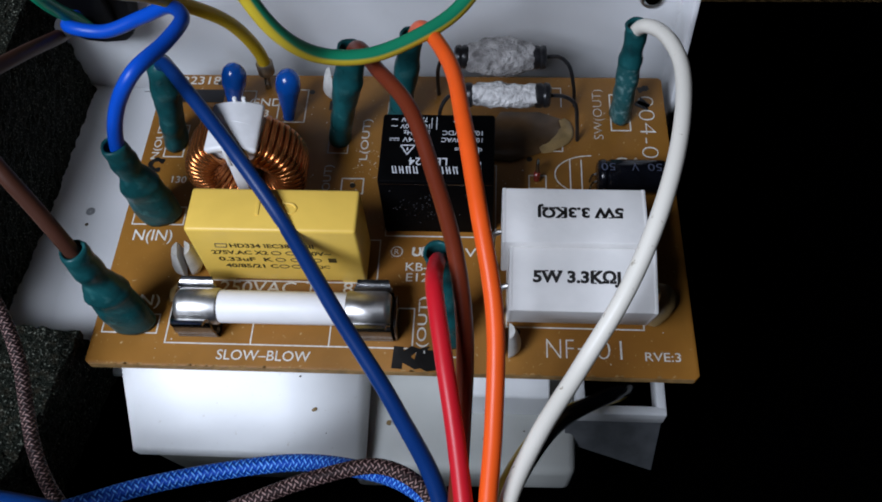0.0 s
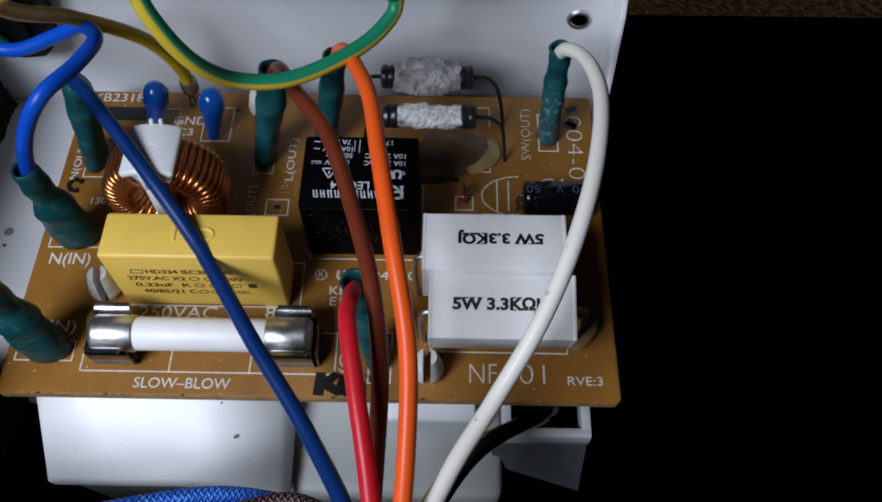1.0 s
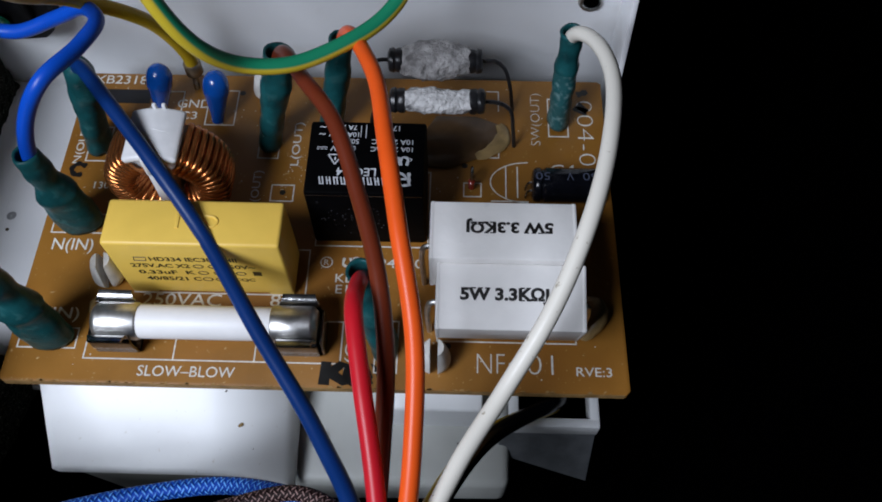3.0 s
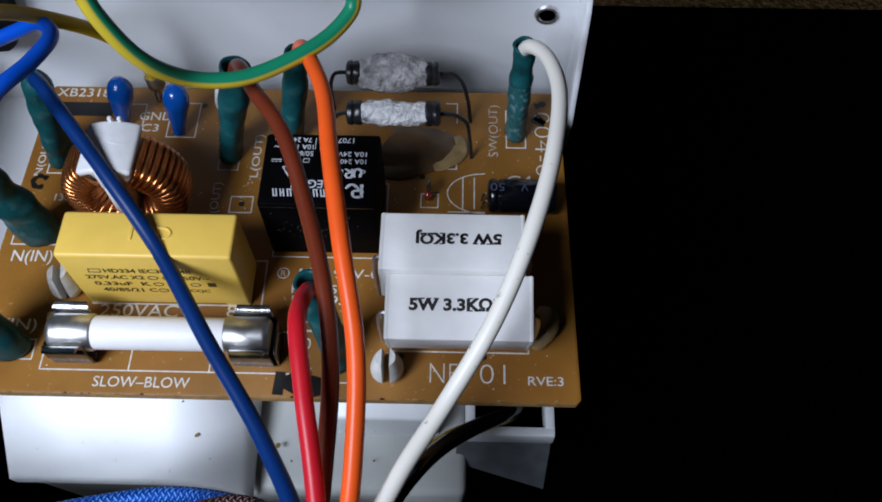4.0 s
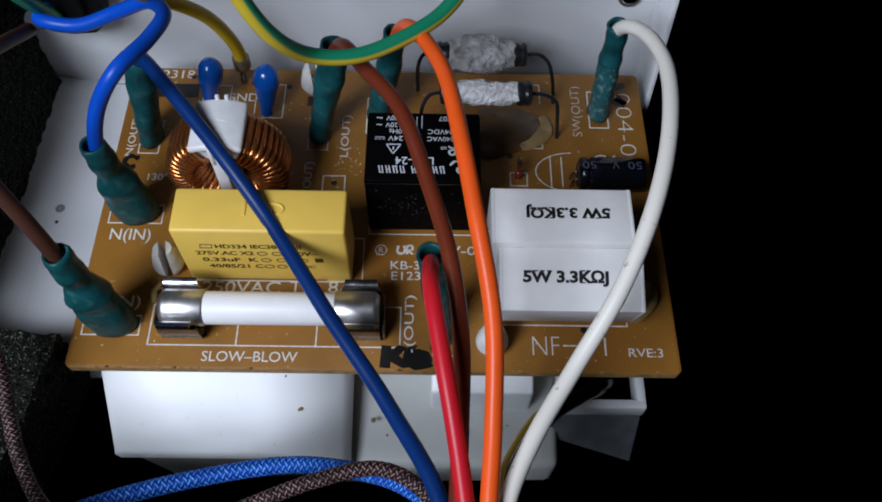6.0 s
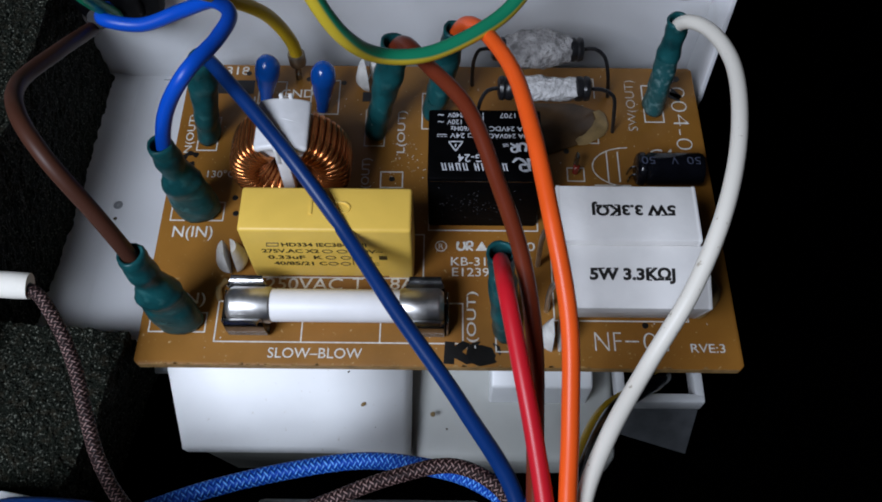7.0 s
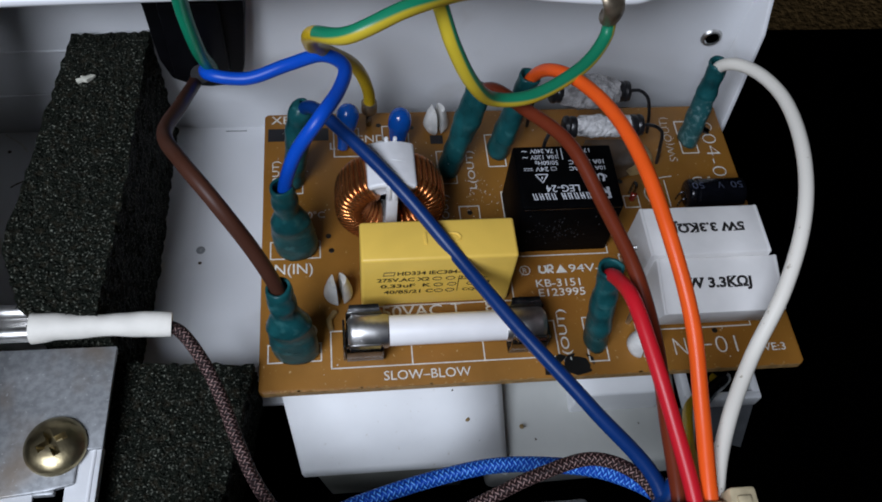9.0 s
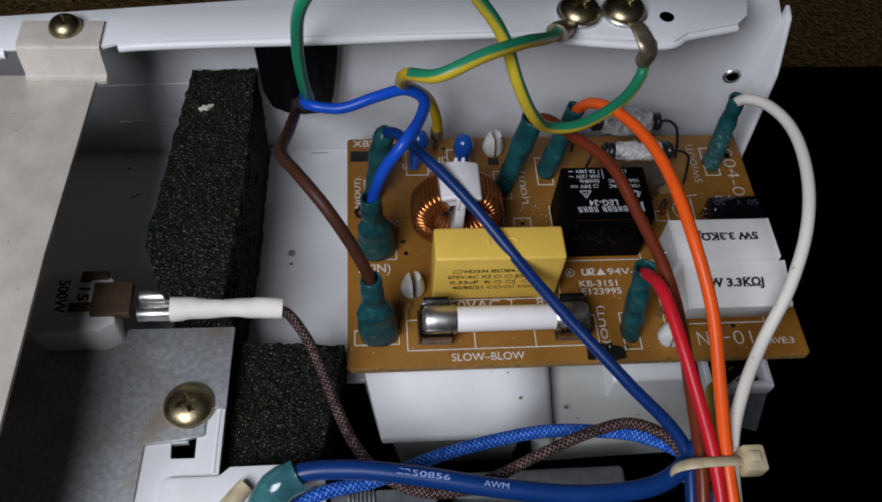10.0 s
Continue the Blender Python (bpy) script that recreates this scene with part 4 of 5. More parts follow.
winding(117, 255, 19)
winding(63, -75, 19)
cover = bmesh.new()
seg = 10
for y0, y1, r0, r1 in ((TY0 - 0.9, TY1 + 0.9, 9.0, 10.35),):
    prev = None
    for i in range(seg + 1):
        a = radians(115 - 50 * i / seg)
        cur = [cover.verts.new((TX + r * math.cos(a), y, TZ + r * math.sin(a))) for r, y in ((r0, y0), (r1, y0), (r1, y1), (r0, y1))]
        if prev:
            for k in range(4):
                cover.faces.new((prev[k], prev[(k + 1) % 4], cur[(k + 1) % 4], cur[k]))
        else:
            cover.faces.new(cur)
        prev = cur
    cover.faces.new(prev)
bmesh.ops.recalc_face_normals(cover, faces=cover.faces)
sharp = [e for e in cover.edges if len(e.link_faces) == 2 and e.calc_face_angle() > 0.8]
bmesh.ops.bevel(cover, geom=sharp, offset=0.55, segments=3, affect="EDGES", profile=0.5)
part("divider_cover", cover, M_BOBBIN, choke, smooth=60)
part("cover_ridge", tube([(TX - 1.2, TY0 + 4.6, TZ + 10.12), (TX + 0.5, TY0 + 4.3, TZ + 10.3), (TX + 2.6, TY0 + 3.9, TZ + 9.92)], 0.12, 8), M_BOBBIN, choke)
bm = rbox(TX - 1.0, TX + 1.0, TY0 - 1.3, TY0 - 0.2, 1, TZ + 9.6, 0.3)
rbox(TX - 0.9, TX - 0.25, TY0 - 1.6, TY0 - 0.3, TZ + 6.4, TZ + 10.2, 0.2, bm=bm)
rbox(TX + 0.25, TX + 0.9, TY0 - 1.6, TY0 - 0.3, TZ + 6.4, TZ + 10.2, 0.2, bm=bm)
part("divider_bar", bm, M_BOBBIN, choke)
bm = rbox(TX - 0.9, TX - 0.2, TY1 + 0.6, TY1 + 1.3, TZ + 8.2, TZ + 10.9, 0.25)
rbox(TX + 0.6, TX + 1.3, TY1 + 0.6, TY1 + 1.3, TZ + 8.2, TZ + 10.9, 0.25, bm=bm)
part("divider_tab", bm, M_BOBBIN, choke)
part("divider_wall", rbox(TX - 0.5, TX + 0.5, TY0, TY1, 1, TZ + 9, 0.1), M_BOBBIN, choke)
part("bobbin_foot", rbox(TX - 5, TX + 5, TY0 - 0.5, TY1 + 0.5, 0, 1.4, 0.3), M_BOBBIN, choke)


# ---- blue dipped capacitors ----
def disc_cap(base, top):
    ob = thing("disc_capacitor", "glossy blue dipped disc capacitor standing on the board", "capacitor", base, "blue capacitors")
    b, t = Vector(base), Vector(top)
    part("body", lumpy(tube([b + Vector((0, 0, 0.4)), b.lerp(t, 0.22), b.lerp(t, 0.5), b.lerp(t, 0.8), t], lambda u: (1.05 + 1.25 * min(1, u / 0.6) ** 1.3) * math.sqrt(max(0.004, 1 - max(0, (u - 0.72) / 0.28) ** 2)), 20, 0.35), 0.1, 2.0), M_BLUEDIP, ob, smooth=80)
    for s in (-0.7, 0.7):
        part("lead", tube([(b.x + s, b.y, 1.2), (b.x + s, b.y, -0.3)], 0.28, 8), M_TIN, ob)
    return ob


disc_cap((15.7, 51.6, 0), (17.3, 54.9, 9.8))
disc_cap((26.3, 49.9, 0), (27.4, 53.9, 9.6))

# ---- electrolytic capacitor lying down ----
elco = thing("electrolytic_capacitor", "small black electrolytic capacitor lying on the board", "capacitor", (88, 38.2, 0))
can = part("can", turned([(2.2, 0), (2.7, 0.25), (2.95, 0.7), (2.95, 1.3), (2.7, 1.6), (2.7, 1.9), (2.95, 2.2), (2.95, 10.9), (2.7, 11.5)], (82.6, 35.9, 2.9), (1, 0, 0), 32), M_SLEEVE, elco)
for k, s in enumerate(("50", "V", "50")):
    m = Matrix.Translation((93.2 - 3.9 * k, 36.5, 5.82)) @ Matrix.Rotation(radians(180), 4, "Z") @ Matrix.Rotation(radians(8), 4, "X")
    lettering(s, 2.4 if k != 1 else 1.2, 1.7, m, M_SLVPRT, can, thick=0.05)
for y in (35.1, 36.7):
    part("lead", tube([(83, y, 2.4), (82.2, y, 2.2), (81.8, y, 1.4), (81.7, y, -0.3)], 0.2, 8), M_STEEL, elco)

# ---- small glass diode ----
dio = thing("diode", "tiny red glass diode standing on the board", "diode", (72.4, 36.6, 0))
part("body", turned([(0.35, 0), (0.6, 0.25), (0.6, 2.0), (0.35, 2.2)], (72.4, 36.6, 0.5)), mat("red_glass", (0.25, 0.02, 0.01), 0.15), dio)
part("lead", tube([(72.4, 36.6, 3), (72.4, 36.9, 4.6), (72.5, 38.2, 4.2), (72.5, 38.6, -0.2)], 0.28, 8), M_STEEL, dio)


# ---- ash-coated resistors with black end caps ----
def ashy(x0, x1, y, z, coat, bulge, leads, label, seed):
    ob = thing("coated_resistor", label, "resistor", ((x0 + x1) / 2, y, 0), "burnt coated resistors")
    cap_p = [(1.5, 0), (2.05, 0.25), (2.2, 0.9), (1.95, 1.3), (2.15, 1.7), (2.1, 2.5), (1.6, 2.8)]
    part("end_cap", lumpy(turned(cap_p, (x0, y, z), (1, 0, 0), 20), 0.12, 1.0), M_CAPBLK, ob, "black end cap")
    part("end_cap", lumpy(turned(cap_p, (x1, y, z), (-1, 0, 0), 20), 0.12, 1.0), M_CAPBLK, ob, "black end cap")
    n = 26
    prof = [(1.7 + bulge * math.sin(math.pi * (i / n)) ** 0.6, (x1 - x0 - 4.0) * i / n) for i in range(n + 1)]
    bm = turned(prof, (x0 + 2.0, y, z), (1, 0, 0), 36)
    lumpy(bm, 0.45, 1.7, seed)
    lumpy(bm, 0.22, 0.5, seed + 3)
    part("coating", bm, coat, ob, "crumbling ash-like coating", smooth=70)
    for pts in leads:
        part("lead", tube(pts, 0.36, 8), M_CAPBLK, ob)
    return ob


ashy(57.4, 74.0, 57.2, 9.4, M_ASHG, 1.75, [[(73.8, 57.2, 9.4), (76, 57.2, 9.6), (77.8, 56.4, 8.6), (79.0, 55.2, 5), (79.7, 54.0, -0.2)], [(57.5, 57.2, 9.4), (55.4, 57.2, 9.2), (54.4, 56.8, 7), (54.2, 56.5, -0.2)]], "burnt grey coated resistor raised on bent leads", 1.0)
ashy(58.3, 74.4, 47.6, 10.2, M_ASH, 0.45, [[(74.2, 47.6, 10.2), (76.6, 47.6, 10.0), (78.6, 47.2, 8.8), (79.5, 46.4, 4), (79.9, 45.9, -0.2)], [(58.4, 47.6, 10.2), (56.6, 47.6, 9.6), (55.4, 46.6, 8), (54.8, 45.4, 3), (54.6, 45.2, -0.2)]], "white flaking coated resistor raised on bent leads", 7.0)


# ---- split nylon posts through the board ----
def post(x, y, turn):
    ob = thing("standoff_post", "white nylon snap-in standoff with a split head", "standoff", (x, y, 0), "standoff posts")
    for s in (-1, 1):
        bm = turned([(1.9, 0.0), (2.6, 1.5), (2.55, 2.2), (2.0, 4.6), (1.5, 6.0)], (0, 0, 0), seg=24)
        geom = bm.verts[:] + bm.edges[:] + bm.faces[:]
        cut = bmesh.ops.bisect_plane(bm, geom=geom, plane_co=(s * 0.6, 0, 0), plane_no=(-s, 0, 0), clear_outer=True)
        bmesh.ops.holes_fill(bm, edges=[e for e in bm.edges if e.is_boundary])
        bmesh.ops.transform(bm, matrix=flat_m(x, y, 0, turn), verts=bm.verts)
        part("prong", bm, M_NYLON, ob)
    return ob


post(13.9, 18.0, 12)
post(67.0, 4.6, 0)
post(34.9, 56.6, 15)

# ---- wires ----
def wire(label, pts, r, material, seg=16, **kw):
    ob = part("wire", tube(pts, r, seg, 0.9, **kw), material, None, smooth=80)
    return tagged(ob, label, "wire", "wires")


WR = 1.18
wire("bright blue insulated wire from the inlet to a board terminal", [(-8.6, 57.0, 19.0), (-7.2, 51.6, 22.1), (-0.7, 50.3, 22.2), (6.8, 50.7, 25.1), (13.1, 48.8, 29.2), (16.5, 44.5, 30.9), (15.5, 38.6, 31.9), (12.1, 32.0, 32.3), (7.9, 29.7, 26.2), (5.6, 28.2, 17.5), (6.4, 28.2, 9)], WR, M_BLUE)
wire("dark blue insulated wire from a board terminal to the cable tie", [(6.6, 44.6, 9), (8.3, 46.0, 17.0), (10.4, 44.2, 21.4), (16.7, 36.7, 22.2), (24.8, 27.2, 20.1), (33.3, 16.8, 15.9), (42.3, 3.2, 14.5), (52.1, -11.1, 13.9), (59.0, -24.5, 16.2), (59.0, -34, 14), (56, -60, 2)], WR, M_NAVY)
wire("brown insulated wire bent from the inlet to a board terminal", [(-10.4, 58.0, 16.0), (-10.2, 54.1, 18.0), (-10.5, 41.0, 26.3), (-11.1, 29.5, 32.6), (-7.3, 21.0, 36.6), (-2.9, 15.2, 35.4), (2.1, 10.7, 28.2), (5.0, 8.1, 21.0), (6.2, 7.4, 9)], WR, M_BROWN)


wire("green and yellow earth wire from a ring terminal to the board", [(42.2, 47.5, 46.8), (39.5, 43.0, 48.8), (31.8, 33.5, 56.0), (24.5, 28.0, 58.4), (17.0, 26.1, 55.8), (12.2, 31.5, 50.8), (11.6, 38.0, 42.4), (12.6, 47.6, 32.1), (18.7, 55.6, 19.2), (21.3, 58.6, 8.5), (21.4, 58.9, 4.0)], WR, [M_YLW, M_EARTH], stripe=lambda k, s, u: 1 if u < 0.42 else 0)
wire("green and yellow earth wire looping to a ring terminal", [(-8.6, 58.5, 15), (-7.3, 55.5, 19.2), (-7.5, 49.1, 30.4), (-7.4, 44.0, 45.9), (-4.8, 37.2, 62.0), (3, 33, 74), (15, 34, 74), (24.9, 35.8, 61.8), (29.1, 35.4, 54.9), (32.0, 32.3, 47.7), (35.6, 31.6, 40.3), (40.1, 34.3, 33.6), (46.5, 36.3, 31.7), (54.3, 40.8, 31.8), (58.8, 44.8, 32.3), (61.5, 48.4, 33.8), (61.7, 49.5, 36.2), (61.3, 48.8, 38.4)], WR, [M_LOOP, M_GREEN], stripe=lambda k, s, u: 1 if u < 0.34 else 0)
wire("red-brown insulated wire from a board terminal to the cable tie", [(37.6, 46.6, 9), (40.6, 48.6, 18.5), (42.6, 46.2, 23.0), (46.7, 38.5, 26.4), (52.5, 28.9, 28.6), (56.7, 17.7, 26.5), (59.9, 6.6, 24.8), (61.4, -4.1, 22.1), (61.3, -15.6, 19.5), (60.8, -28.5, 17.6), (60.0, -40, 13), (59, -60, 2)], WR, M_REDBR)
wire("orange insulated wire from a board terminal to the cable tie", [(48.2, 50.8, 9), (50.6, 51.5, 18.5), (52.2, 49.2, 24.2), (54.9, 42.3, 30.0), (58.6, 32.1, 33.6), (60.7, 20.7, 35.5), (62.8, 9.1, 33.5), (65.2, -3.9, 28.2), (65.3, -16.1, 23.1), (64.6, -28.8, 19.4), (65.0, -40, 15), (65, -60, 4)], WR, M_ORANGE)
wire("red insulated wire from a board terminal to the cable tie", [(58.6, 7.4, 9), (57.4, 8.8, 19.5), (57.2, 4.7, 24.8), (57.4, 0.4, 27.5), (58.9, -8.4, 26.3), (60.8, -18.4, 23.1), (62.3, -29.0, 19.9), (63, -40, 15), (63, -60, 4)], WR, M_RED)
wire("ivory insulated wire arching from a board terminal to the cable tie", [(88, 52.4, 9), (87.8, 53.6, 18.6), (88.6, 51.4, 22.8), (90.5, 46.8, 26.0), (91.8, 37.3, 29.3), (90.1, 23.5, 31.2), (86.7, 11.5, 30.2), (82.3, 1.7, 25.9), (76.4, -7.2, 20.4), (70.5, -16.8, 19.0), (66.8, -25.7, 18.0), (66.0, -40, 13), (66, -60, 2)], WR, M_IVORY)
wire("yellow insulated wire from under the board to the cable tie", [(89, 6, -20), (86, 2, -13), (81, -1, -9), (75, -6, -3), (70, -14, 6), (66.5, -22, 13), (64, -29, 16.4), (64, -45, 9), (64, -60, 0)], WR, M_YLW)
wire("black insulated wire coming up under the board", [(90, 7, -20), (87.0, 2.6, -12.0), (82.3, -0.9, -7.6), (76.3, -6.2, -1.6), (71.2, -14, 7.0), (67.4, -22.4, 13), (66, -30, 15), (65, -45, 7), (65, -60, -2)], WR * 1.08, M_SLEEVE)
wire("blue braided heat-resistant wire", [(62.0, -34, 14), (60.3, -26.4, 14.4), (53.9, -20.3, 10.3), (46.3, -17.3, 6.3), (37.6, -16.1, 4.1), (27.1, -17.8, 4.7), (15.9, -21.2, 6.7), (5.3, -25.8, 9.3), (-5.2, -28.6, 11.0), (-14, -33, 8)], 1.25, M_BBLUE)
wire("brown braided heat-resistant wire in a long bend", [(-14.0, 6.3, 14.6), (-11.2, 5.9, 14.0), (-7.3, 1.2, 12.1), (-4.4, -4.6, 9.8), (-2.0, -11.0, 8.5), (0.8, -17.3, 7.6), (4.8, -22.8, 7.0), (10.5, -26.8, 7.4), (17.8, -28.4, 8.5), (25.8, -26.7, 10.5), (34.2, -23.6, 12.5), (42.8, -20.7, 14.0), (51.0, -19.3, 14.6), (57.0, -22.5, 15.0), (61, -31, 15.6)], 1.02, M_BBROWN)
thick = wire("thick dark blue printed wire from a clear boot to the tie", [(-11.6, -28.3, 13.6), (-7.8, -26.2, 15.4), (0.5, -26.0, 16.0), (12, -27.6, 16.0), (27.0, -30.4, 15.6), (41.2, -31.9, 15.2), (53.1, -30.8, 15.2), (58.6, -27.8, 15.6), (62, -24, 17.4)], 1.7, M_THICK)
for s, x, y, w in (("E250856", 8.6, -27.0, 9.0), ("AWM", 23.0, -29.8, 4.2)):
    lettering(s, w, 1.0, Matrix.Translation((x, y - 0.55, 17.62)) @ Matrix.Rotation(radians(-10.5), 4, "Z"), M_WPRINT, thick, thick=0.06, name="printed_text")
b2 = thing("clear_boot", "clear teal vinyl boot on the thick blue wire", "terminal boot", (-10, -27, 12))
part("sleeve", lumpy(tube([(-14.4, -35.1, 8), (-13.6, -31.1, 12.0), (-11.4, -28.2, 14.8), (-7.8, -26.4, 15.6)], lambda u: 3.6 - 0.7 * u, 18, flat=lambda u: (1, 0.8)), 0.3, 2.5), M_TEAL2, b2, smooth=60)

# earth crimp on the board
gnd = thing("earth_pin", "dull metal earth pin with a crimp on the board", "wire terminal", (21.3, 58.6, 0))
part("crimp", turned([(1.4, 0), (1.6, 0.3), (1.6, 2.6), (1.4, 2.9)], (21.4, 58.9, 3.0)), M_BARREL, gnd)
part("pin", tube([(21.4, 58.8, 3.6), (21.3, 58.2, 1.6), (21.2, 57.8, -0.4)], 0.6, 8), M_STEEL, gnd)

# ---- cable tie ----
tie = thing("cable_tie", "natural nylon cable tie round the wire bundle", "cable tie", (62, -29, 17))
ringp = []
for k in range(36):
    a = k / 36 * 2 * math.pi
    c, s = math.cos(a), math.sin(a)
    ringp.append(Vector((62.3 + 6.4 * abs(c) ** 0.75 * (1 if c > 0 else -1), -29.0 - 0.35 * s, 17.2 + 4.4 * abs(s) ** 0.8 * (1 if s > 0 else -1))))
part("band", tube(ringp, 1.0, 10, raw=True, closed=True, flat=lambda u: (1.25, 0.5), up=(0, 0, 1)), M_TIE, tie, smooth=60)
bm = rbox(66.4, 70.4, -31.4, -26.8, 18.6, 22.4, 0.6)
tie_head = part("head", bm, M_TIE, tie)
part("ratchet", rbox(67.3, 69.2, -30.0, -28.2, 22.2, 22.9, 0.25), M_TIE, tie_head)


# ---- screws and ring terminals on the flange ----
def screw(x, y, z, r, label):
    ob = thing("screw", label, "screw", (x, y, z), "pan-head screws")
    k = r / 4.2
    body = turned([(r, 0), (r, 0.35), (r * 0.95, 0.8), (r * 0.84, 1.35), (r * 0.66, 1.85), (r * 0.4, 2.2), (0.05, 2.35)], (x, y, z), seg=40)
    tool = bmesh.new()
    for turn in (28, 118):
        m = flat_m(x, y, z, turn)
        w, e, t, d = 0.55 * k, 2.5 * k, 1.2 * k, 0.7
        lo = [m @ Vector(q) for q in ((-w * 0.8, -t, d), (w * 0.8, -t, d), (w * 0.8, t, d), (-w * 0.8, t, d))]
        hi = [m @ Vector(q) for q in ((-w, -e, 2.8), (w, -e, 2.8), (w, e, 2.8), (-w, e, 2.8))]
        join(tool, hull(lo, hi, 0.02))
    part("head", carved(body, tool), M_SCREW, ob, smooth=30)
    return ob


def ring_terminal(x, y, end, label):
    ob = thing("ring_terminal", label, "ring terminal", (x, y, FLANGE + 1), "ring terminals")
    z = FLANGE + 1.05
    part("ring", turned([(4.4, 0), (4.6, 0.2), (4.6, 0.7), (4.4, 0.9)], (x, y, z), seg=28), M_TIN, ob)
    e = Vector(end[0])
    d = (Vector((e.x, e.y, 0)) - Vector((x, y, 0))).normalized()
    s = Vector((x, y, z + 0.5)) + d * 3.6
    line = [s, s.lerp(e, 0.5) + Vector((0, 0, 0.3))] + [Vector(p) for p in end]
    part("barrel", tube(line, lambda u: 1.2 + 0.55 * min(1, u * 1.4), 14, flat=lambda u: (1.3, 0.4 + 0.6 * max(0, u * 1.8 - 0.8) ** 0.5)), M_BARREL, ob)
    return ob


ring_terminal(47.6, 55.6, [(41.0, 45.4, 47.4)], "tinned ring terminal crimped on an earth wire")
ring_terminal(56.8, 55.9, [(59.0, 49.8, 43.7), (60.3, 47.2, 42.2), (61.1, 47.9, 39.4), (61.4, 49.1, 37.4)], "tinned ring terminal bent down over the flange edge")
screw(47.6, 55.6, FLANGE + 1.9, 4.2, "brassy pan-head screw holding a ring terminal")
screw(56.8, 55.9, FLANGE + 1.9, 4.2, "brassy pan-head screw holding a ring terminal")

# ---- mains inlet ----
inlet = thing("mains_inlet", "black plastic mains inlet on the back wall", "power inlet", (-10, 68, 2))
part("housing", prism([(-18.9, 34), (-18.3, 14), (-16.8, 8.9), (-13.2, 6.8), (-9.7, 6.3), (-5.4, 6.8), (-3.4, 8.6), (-2.4, 12.5), (-0.9, 25), (-0.6, 34)], 0, 5, 0.7, Matrix.Translation((0, 68, 0)) @ Matrix.Rotation(radians(90), 4, "X")), M_IEC, inlet)
part("terminal_block", rbox(-15.5, -5.0, 60.5, 63.1, 12, 30, 0.6), M_IEC, inlet)
part("cable_collar", tube([(-9.8, 64, 10), (-9.4, 57.2, 16.6), (-9.0, 53.0, 20.6)], 1.7, 16), M_IEC, inlet, "black cable collar")

# ---- foam blocks ----
def foam(name_label, outline_pts, z0, z1, cell=0.85, seed=0):
    ob = thing("foam_block", name_label, "foam", (outline_pts[0][0], outline_pts[0][1], z0), "foam blocks")
    bm = prism(outline_pts, z0, z1)
    bmesh.ops.triangulate(bm, faces=[f for f in bm.faces if len(f.verts) > 4])
    for _ in range(5):
        long = [e for e in bm.edges if e.calc_length() > cell * 1.6]
        if not long:
            break
        bmesh.ops.subdivide_edges(bm, edges=long, cuts=1, use_grid_fill=True)
        bmesh.ops.triangulate(bm, faces=bm.faces[:])
    r = random.Random(seed)
    for v in bm.verts:
        v.co += Vector((r.uniform(-1, 1), r.uniform(-1, 1), r.uniform(-1, 1))) * 0.30
    bm.normal_update()
    faces = bm.faces[:]
    weights = [f.calc_area() for f in faces]
    for f in r.choices(faces, weights, k=7000):
        c, n = f.calc_center_median(), f.normal.copy()
        tip = c + n * r.uniform(0.35, 0.85) + Vector((r.uniform(-1, 1), r.uniform(-1, 1), r.uniform(-1, 1))) * 0.35
        side = n.orthogonal().normalized() * r.uniform(0.10, 0.2)
        over = n.cross(side)
        a, b, d, e = (bm.verts.new(q) for q in (c + side, c - side * 0.5 + over, c - side * 0.5 - over, tip))
        for tri in ((a, b, e), (b, d, e), (d, a, e)):
            bm.faces.new(tri)
    part("block", bm, M_FOAM, ob, smooth=0)
    return ob


f1 = foam("black open-cell foam strip beside the circuit board", [(-33.5, 66), (-19.5, 66.5), (-20.5, 30), (-22.5, 7), (-34, 9), (-38, 19.5)], -12, 18, seed=3)
part("foam_crumb", lumpy(prism([(-30.6, 53.4), (-29.6, 53.9), (-29.0, 53.6), (-28.4, 54.3), (-27.6, 54.9), (-28.6, 55.0), (-29.3, 54.7), (-30.2, 54.9), (-30.0, 54.3), (-30.9, 54.1)], 18.2, 19.0, 0.1), 0.3, 1.0), M_CRUMB, f1, "pale stuck crumb")
foam("black open-cell foam pad in front of the floor", [(-24, 6), (-0.5, 4), (-4.5, -17), (-9, -27), (-24, -27)], -14, 3, seed=9)

# ---- metal plate with bracket, screw and thermal cut-out ----
plate = thing("metal_plate", "mottled galvanised steel plate beside the foam", "metal plate", (-50, -10, 8))
part("sheet", prism([(-90, 7.0), (-21.6, 6.4), (-22, -10.4), (-25.4, -10.6), (-25.6, -15.6), (-29, -16.4), (-36, -17), (-37, -34), (-90, -34)], 7.0, 8.0, 0.15), M_GALV, plate)
# added black block that paints the dark below the sheet
part("void_fill", rbox(-89, -27, -60, 5, -12, 6.9, 0.5), M_VOID, plate)
br = thing("white_bracket", "white painted bracket with a square cut-out", "bracket", (-29, -18, 7))
part("frame", prism([(-36.6, -15.9), (-31.4, -16.1), (-31.2, -19.5), (-27.0, -19.6), (-27.0, -15.7), (-25.9, -15.6), (-25.9, -10.1), (-22.2, -9.9), (-22.5, -22.4), (-22.6, -40), (-38.4, -40), (-37.4, -27)], 5.6, 7.35, 0.2), M_WHITE, br)
part("edge_bead", tube([(-23.2, -10.3, 7.3), (-23.4, -16, 7.3), (-23.5, -22.6, 7.3)], 0.3, 8), M_WHITE, br)
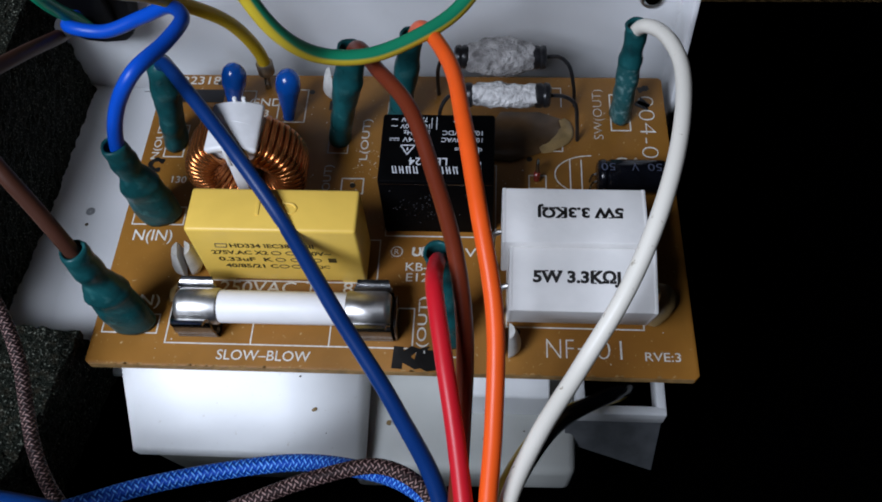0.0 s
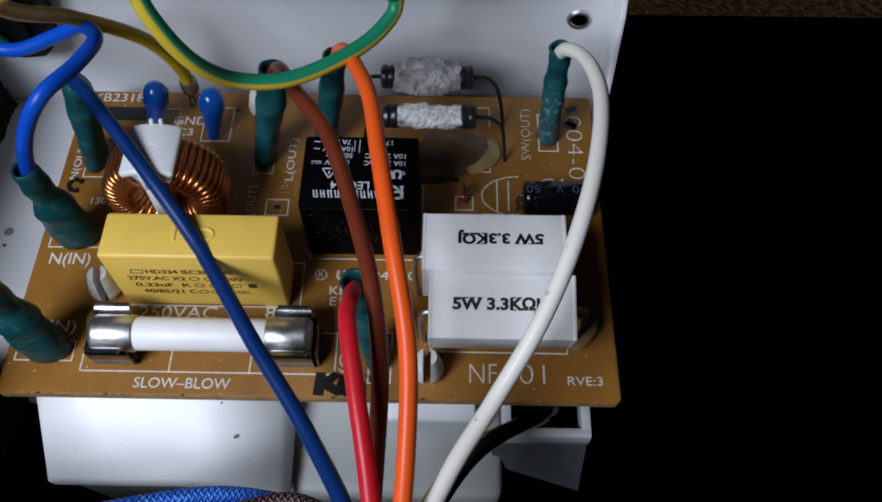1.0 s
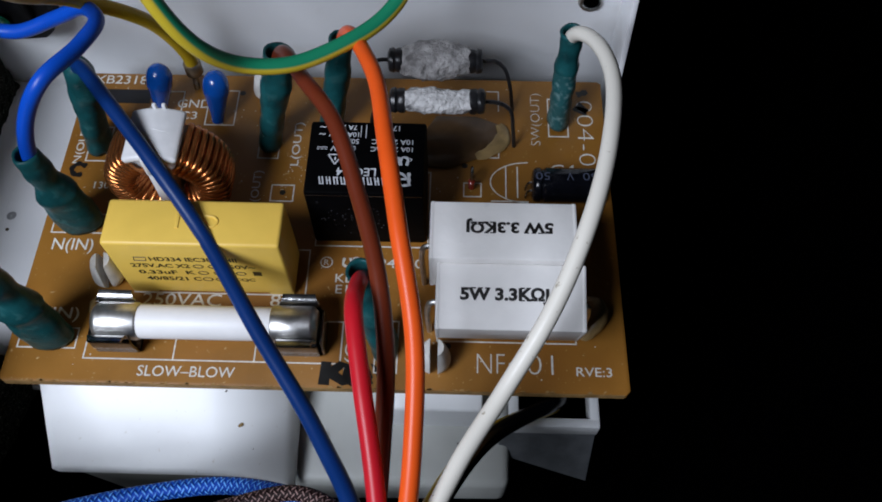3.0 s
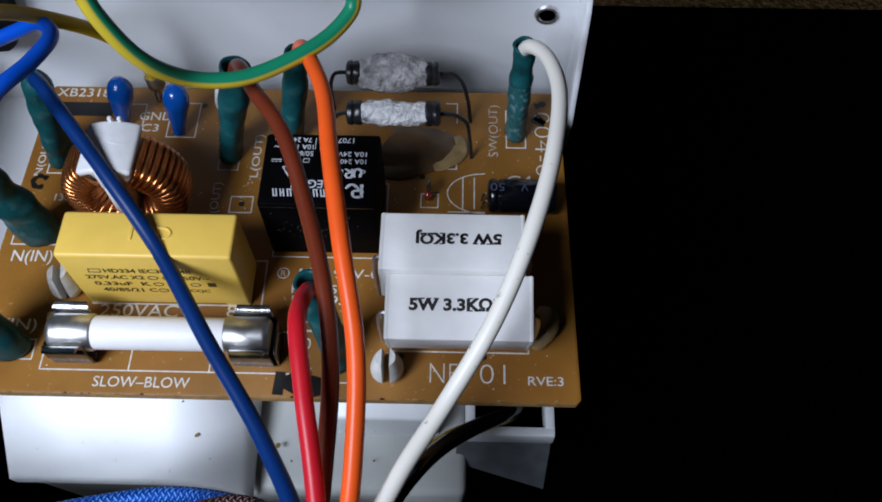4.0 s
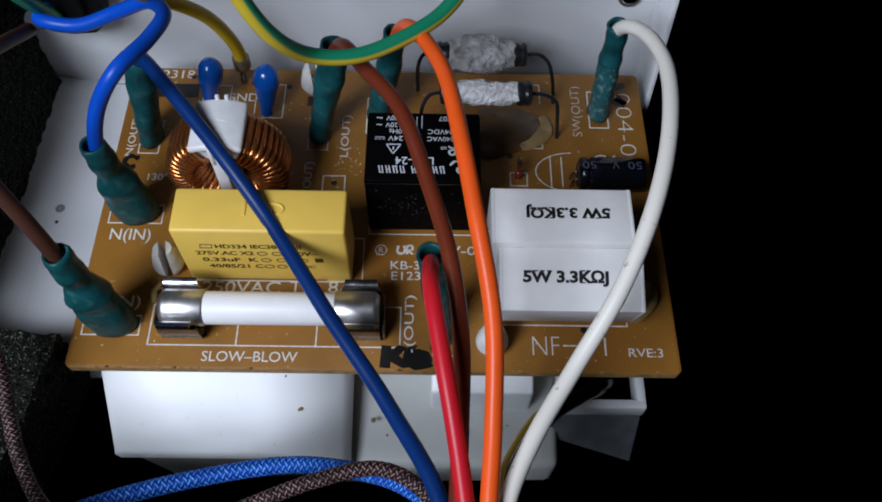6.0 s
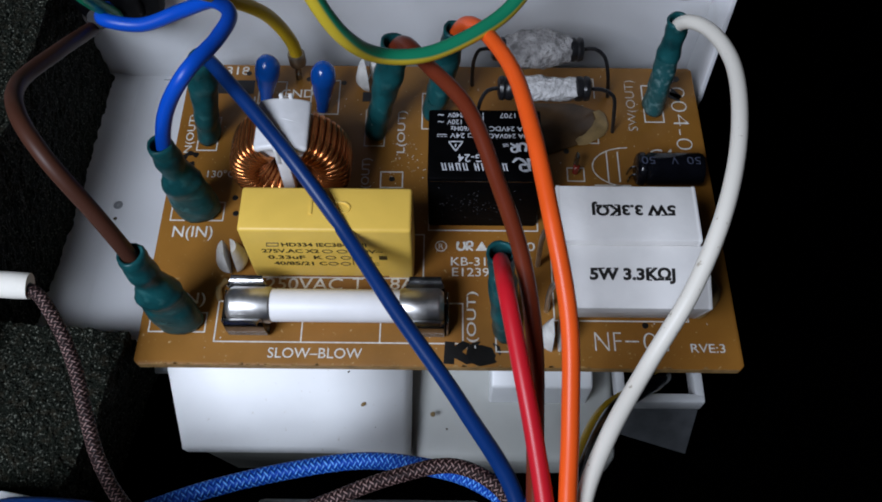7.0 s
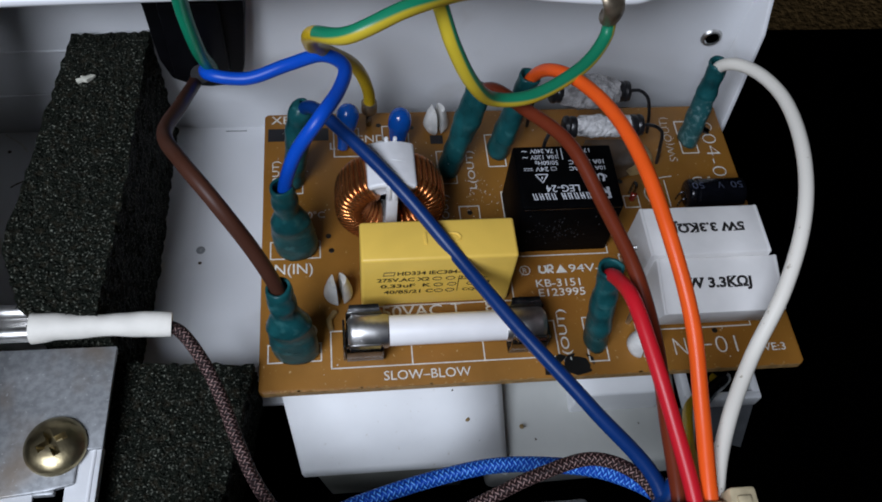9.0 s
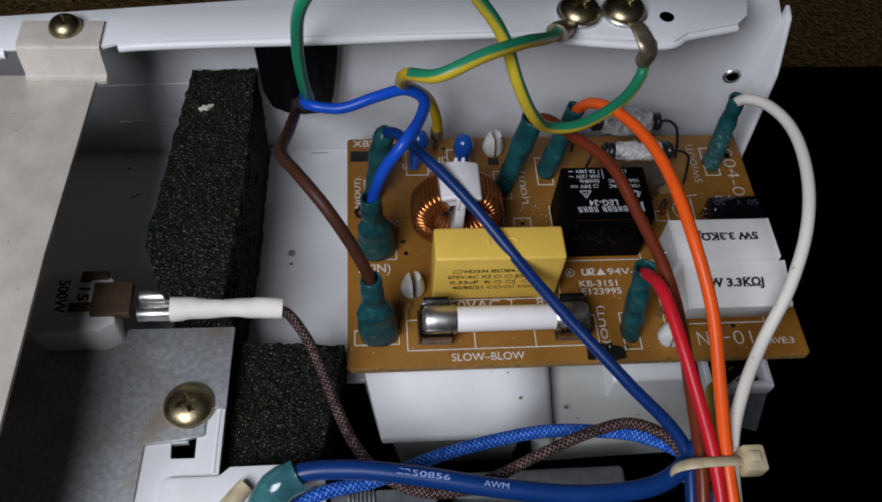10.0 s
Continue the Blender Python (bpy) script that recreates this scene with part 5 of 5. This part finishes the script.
part("cover_plate", prism([(-32.3, -37), (-32.4, -24.1), (-31.1, -23.3), (-22.4, -23.4), (-20.5, -21.8), (-11.3, -21.8), (-3.7, -23.1), (-3.3, -37)], 7.4, 8.5, 0.4), M_WHITE, br)
part("tongue", rbox(-31.4, -28.2, -17.0, -16.0, 6.0, 7.9, 0.3), M_GALV, br)
screw(-28.8, -9.8, 8.05, 4.6, "brassy pan-head screw in the galvanised plate")

cut = thing("thermal_cutout", "white ceramic thermal cut-out with metal terminals and printed rating", "thermal cut-out", (-50, 9, 8))
cut_body = part("ceramic_body", prism([(-58, 3.4), (-56, 2.4), (-45, 2.2), (-42, 4), (-43.6, 13.5), (-46, 15.4), (-56, 15.6), (-58.5, 13)], 6, 15.5, 0.8), M_CEMENT, cut)
bm = rbox(-49.5, -44.5, 13.2, 15.0, 15.4, 16.0, 0.15)
rbox(-51, -44.5, 6.4, 8.2, 15.4, 16.0, 0.15, bm=bm)
part("strap", bm, M_BRASS, cut, "oxidised metal strap")
part("bracket", rbox(-46.8, -39.6, 5.2, 12.2, 14.6, 16.4, 0.25), M_BRASS, cut, "oxidised metal bracket")
for y in (6.2, 9.9):
    part("contact", turned([(1.0, 0), (1.15, 0.3), (1.15, 6.6), (1.0, 6.9)], (-38.6, y, 14.4), (1, 0, 0)), M_TIN, cut, "bright rolled contact")
part("crimp", tube([(-32.4, 8.0, 14.0), (-30.6, 7.4, 14.8), (-28.6, 6.6, 15.6)], 1.3, 12, flat=lambda u: (1.2, 0.7)), M_BARREL, cut, "tarnished wire crimp")
part("contact_base", rbox(-38.8, -30, 5.4, 10.4, 12.8, 13.5, 0.15), M_TIN, cut)
for s, x in (("115V", -49.8), ("500W", -53.6)):
    lettering(s, 7.2, 2.2, flat_m(x, 13.4, 15.5, -90), M_BLACKINK, cut_body, bold=0.03)
slv = thing("insulating_sleeve", "white woven insulating sleeve over the braided wire's end", "wire sleeve", (-22, 6, 14))
part("sleeve", lumpy(tube([(-32.0, 6.0, 16.2), (-28, 6.2, 16.0), (-22, 6.4, 15.4), (-16, 6.6, 14.8), (-11.8, 6.6, 14.2)], lambda u: 2.4 - 0.5 * min(1, u * 6) + 0.15 * math.sin(u * 9), 20), 0.2, 3.0), M_WSLV, slv, smooth=60)

# ---- brushed panel over the left side ----
panel = thing("cover_sheet", "plain brushed metal cover sheet screwed to the case flange", "metal cover", (-60, 40, 36))
part("sheet", prism([(-140, 45.8), (-45.6, 45.8), (-45.7, 44.3), (-47.9, 5.7), (-48.6, -23.5), (-49.6, -60), (-140, -60)], 36, 37, 0.2), M_PANEL, panel)
bm = bmesh.new()
pr = None
for y, z in ((44.0, 36.6), (45.0, 36.8), (45.5, 37.6), (45.8, 41.6), (46.2, 42.9), (47.0, 43.4), (53.0, 43.4)):
    cur = [bm.verts.new((x, y, z + k)) for x, k in ((-58.6, 0.35), (-43.8, 0.35), (-43.8, -0.35), (-58.6, -0.35))]
    if pr:
        for a in range(4):
            bm.faces.new((pr[a], pr[(a + 1) % 4], cur[(a + 1) % 4], cur[a]))
    else:
        bm.faces.new(cur)
    pr = cur
bm.faces.new(pr)
part("tab", bm, M_PANEL, panel)
screw(-50.4, 51.0, FLANGE + 1.8, 3.0, "small brassy screw fixing the panel's tab")

# ---- grey clear part below the wires ----
gp = thing("clear_plastic_part", "grey translucent plastic part below the wires", "plastic part", (46, -21, -12))
part("body", rbox(20, 55.5, -24.5, -18.6, -14, -9.5, 1.0, 3), M_CLRSHADE, gp)

# ---- small pieces under the thick wire ----
conn = thing("grey_connector", "grey ribbed plastic connector under the thick blue wire", "connector", (6, -31, 4))
part("body", rbox(-3, 16, -38, -26.6, 1.5, 6.8, 0.6), M_CLRSHADE, conn)
for k in range(7):
    part("rib", rbox(0.2 + k * 0.72, 0.55 + k * 0.72, -30.4, -26.4, 6.7, 7.4, 0.1), M_TIN, conn)
crimp = thing("wire_terminal", "beige insulated wire terminal beside the clear boot", "wire terminal", (-20, -29, 8))
part("barrel", lumpy(tube([(-22.6, -32, 9.2), (-19.6, -28.4, 9.6), (-17.2, -25.8, 9.8)], 1.5, 16), 0.12, 1.5), M_TIE, crimp)
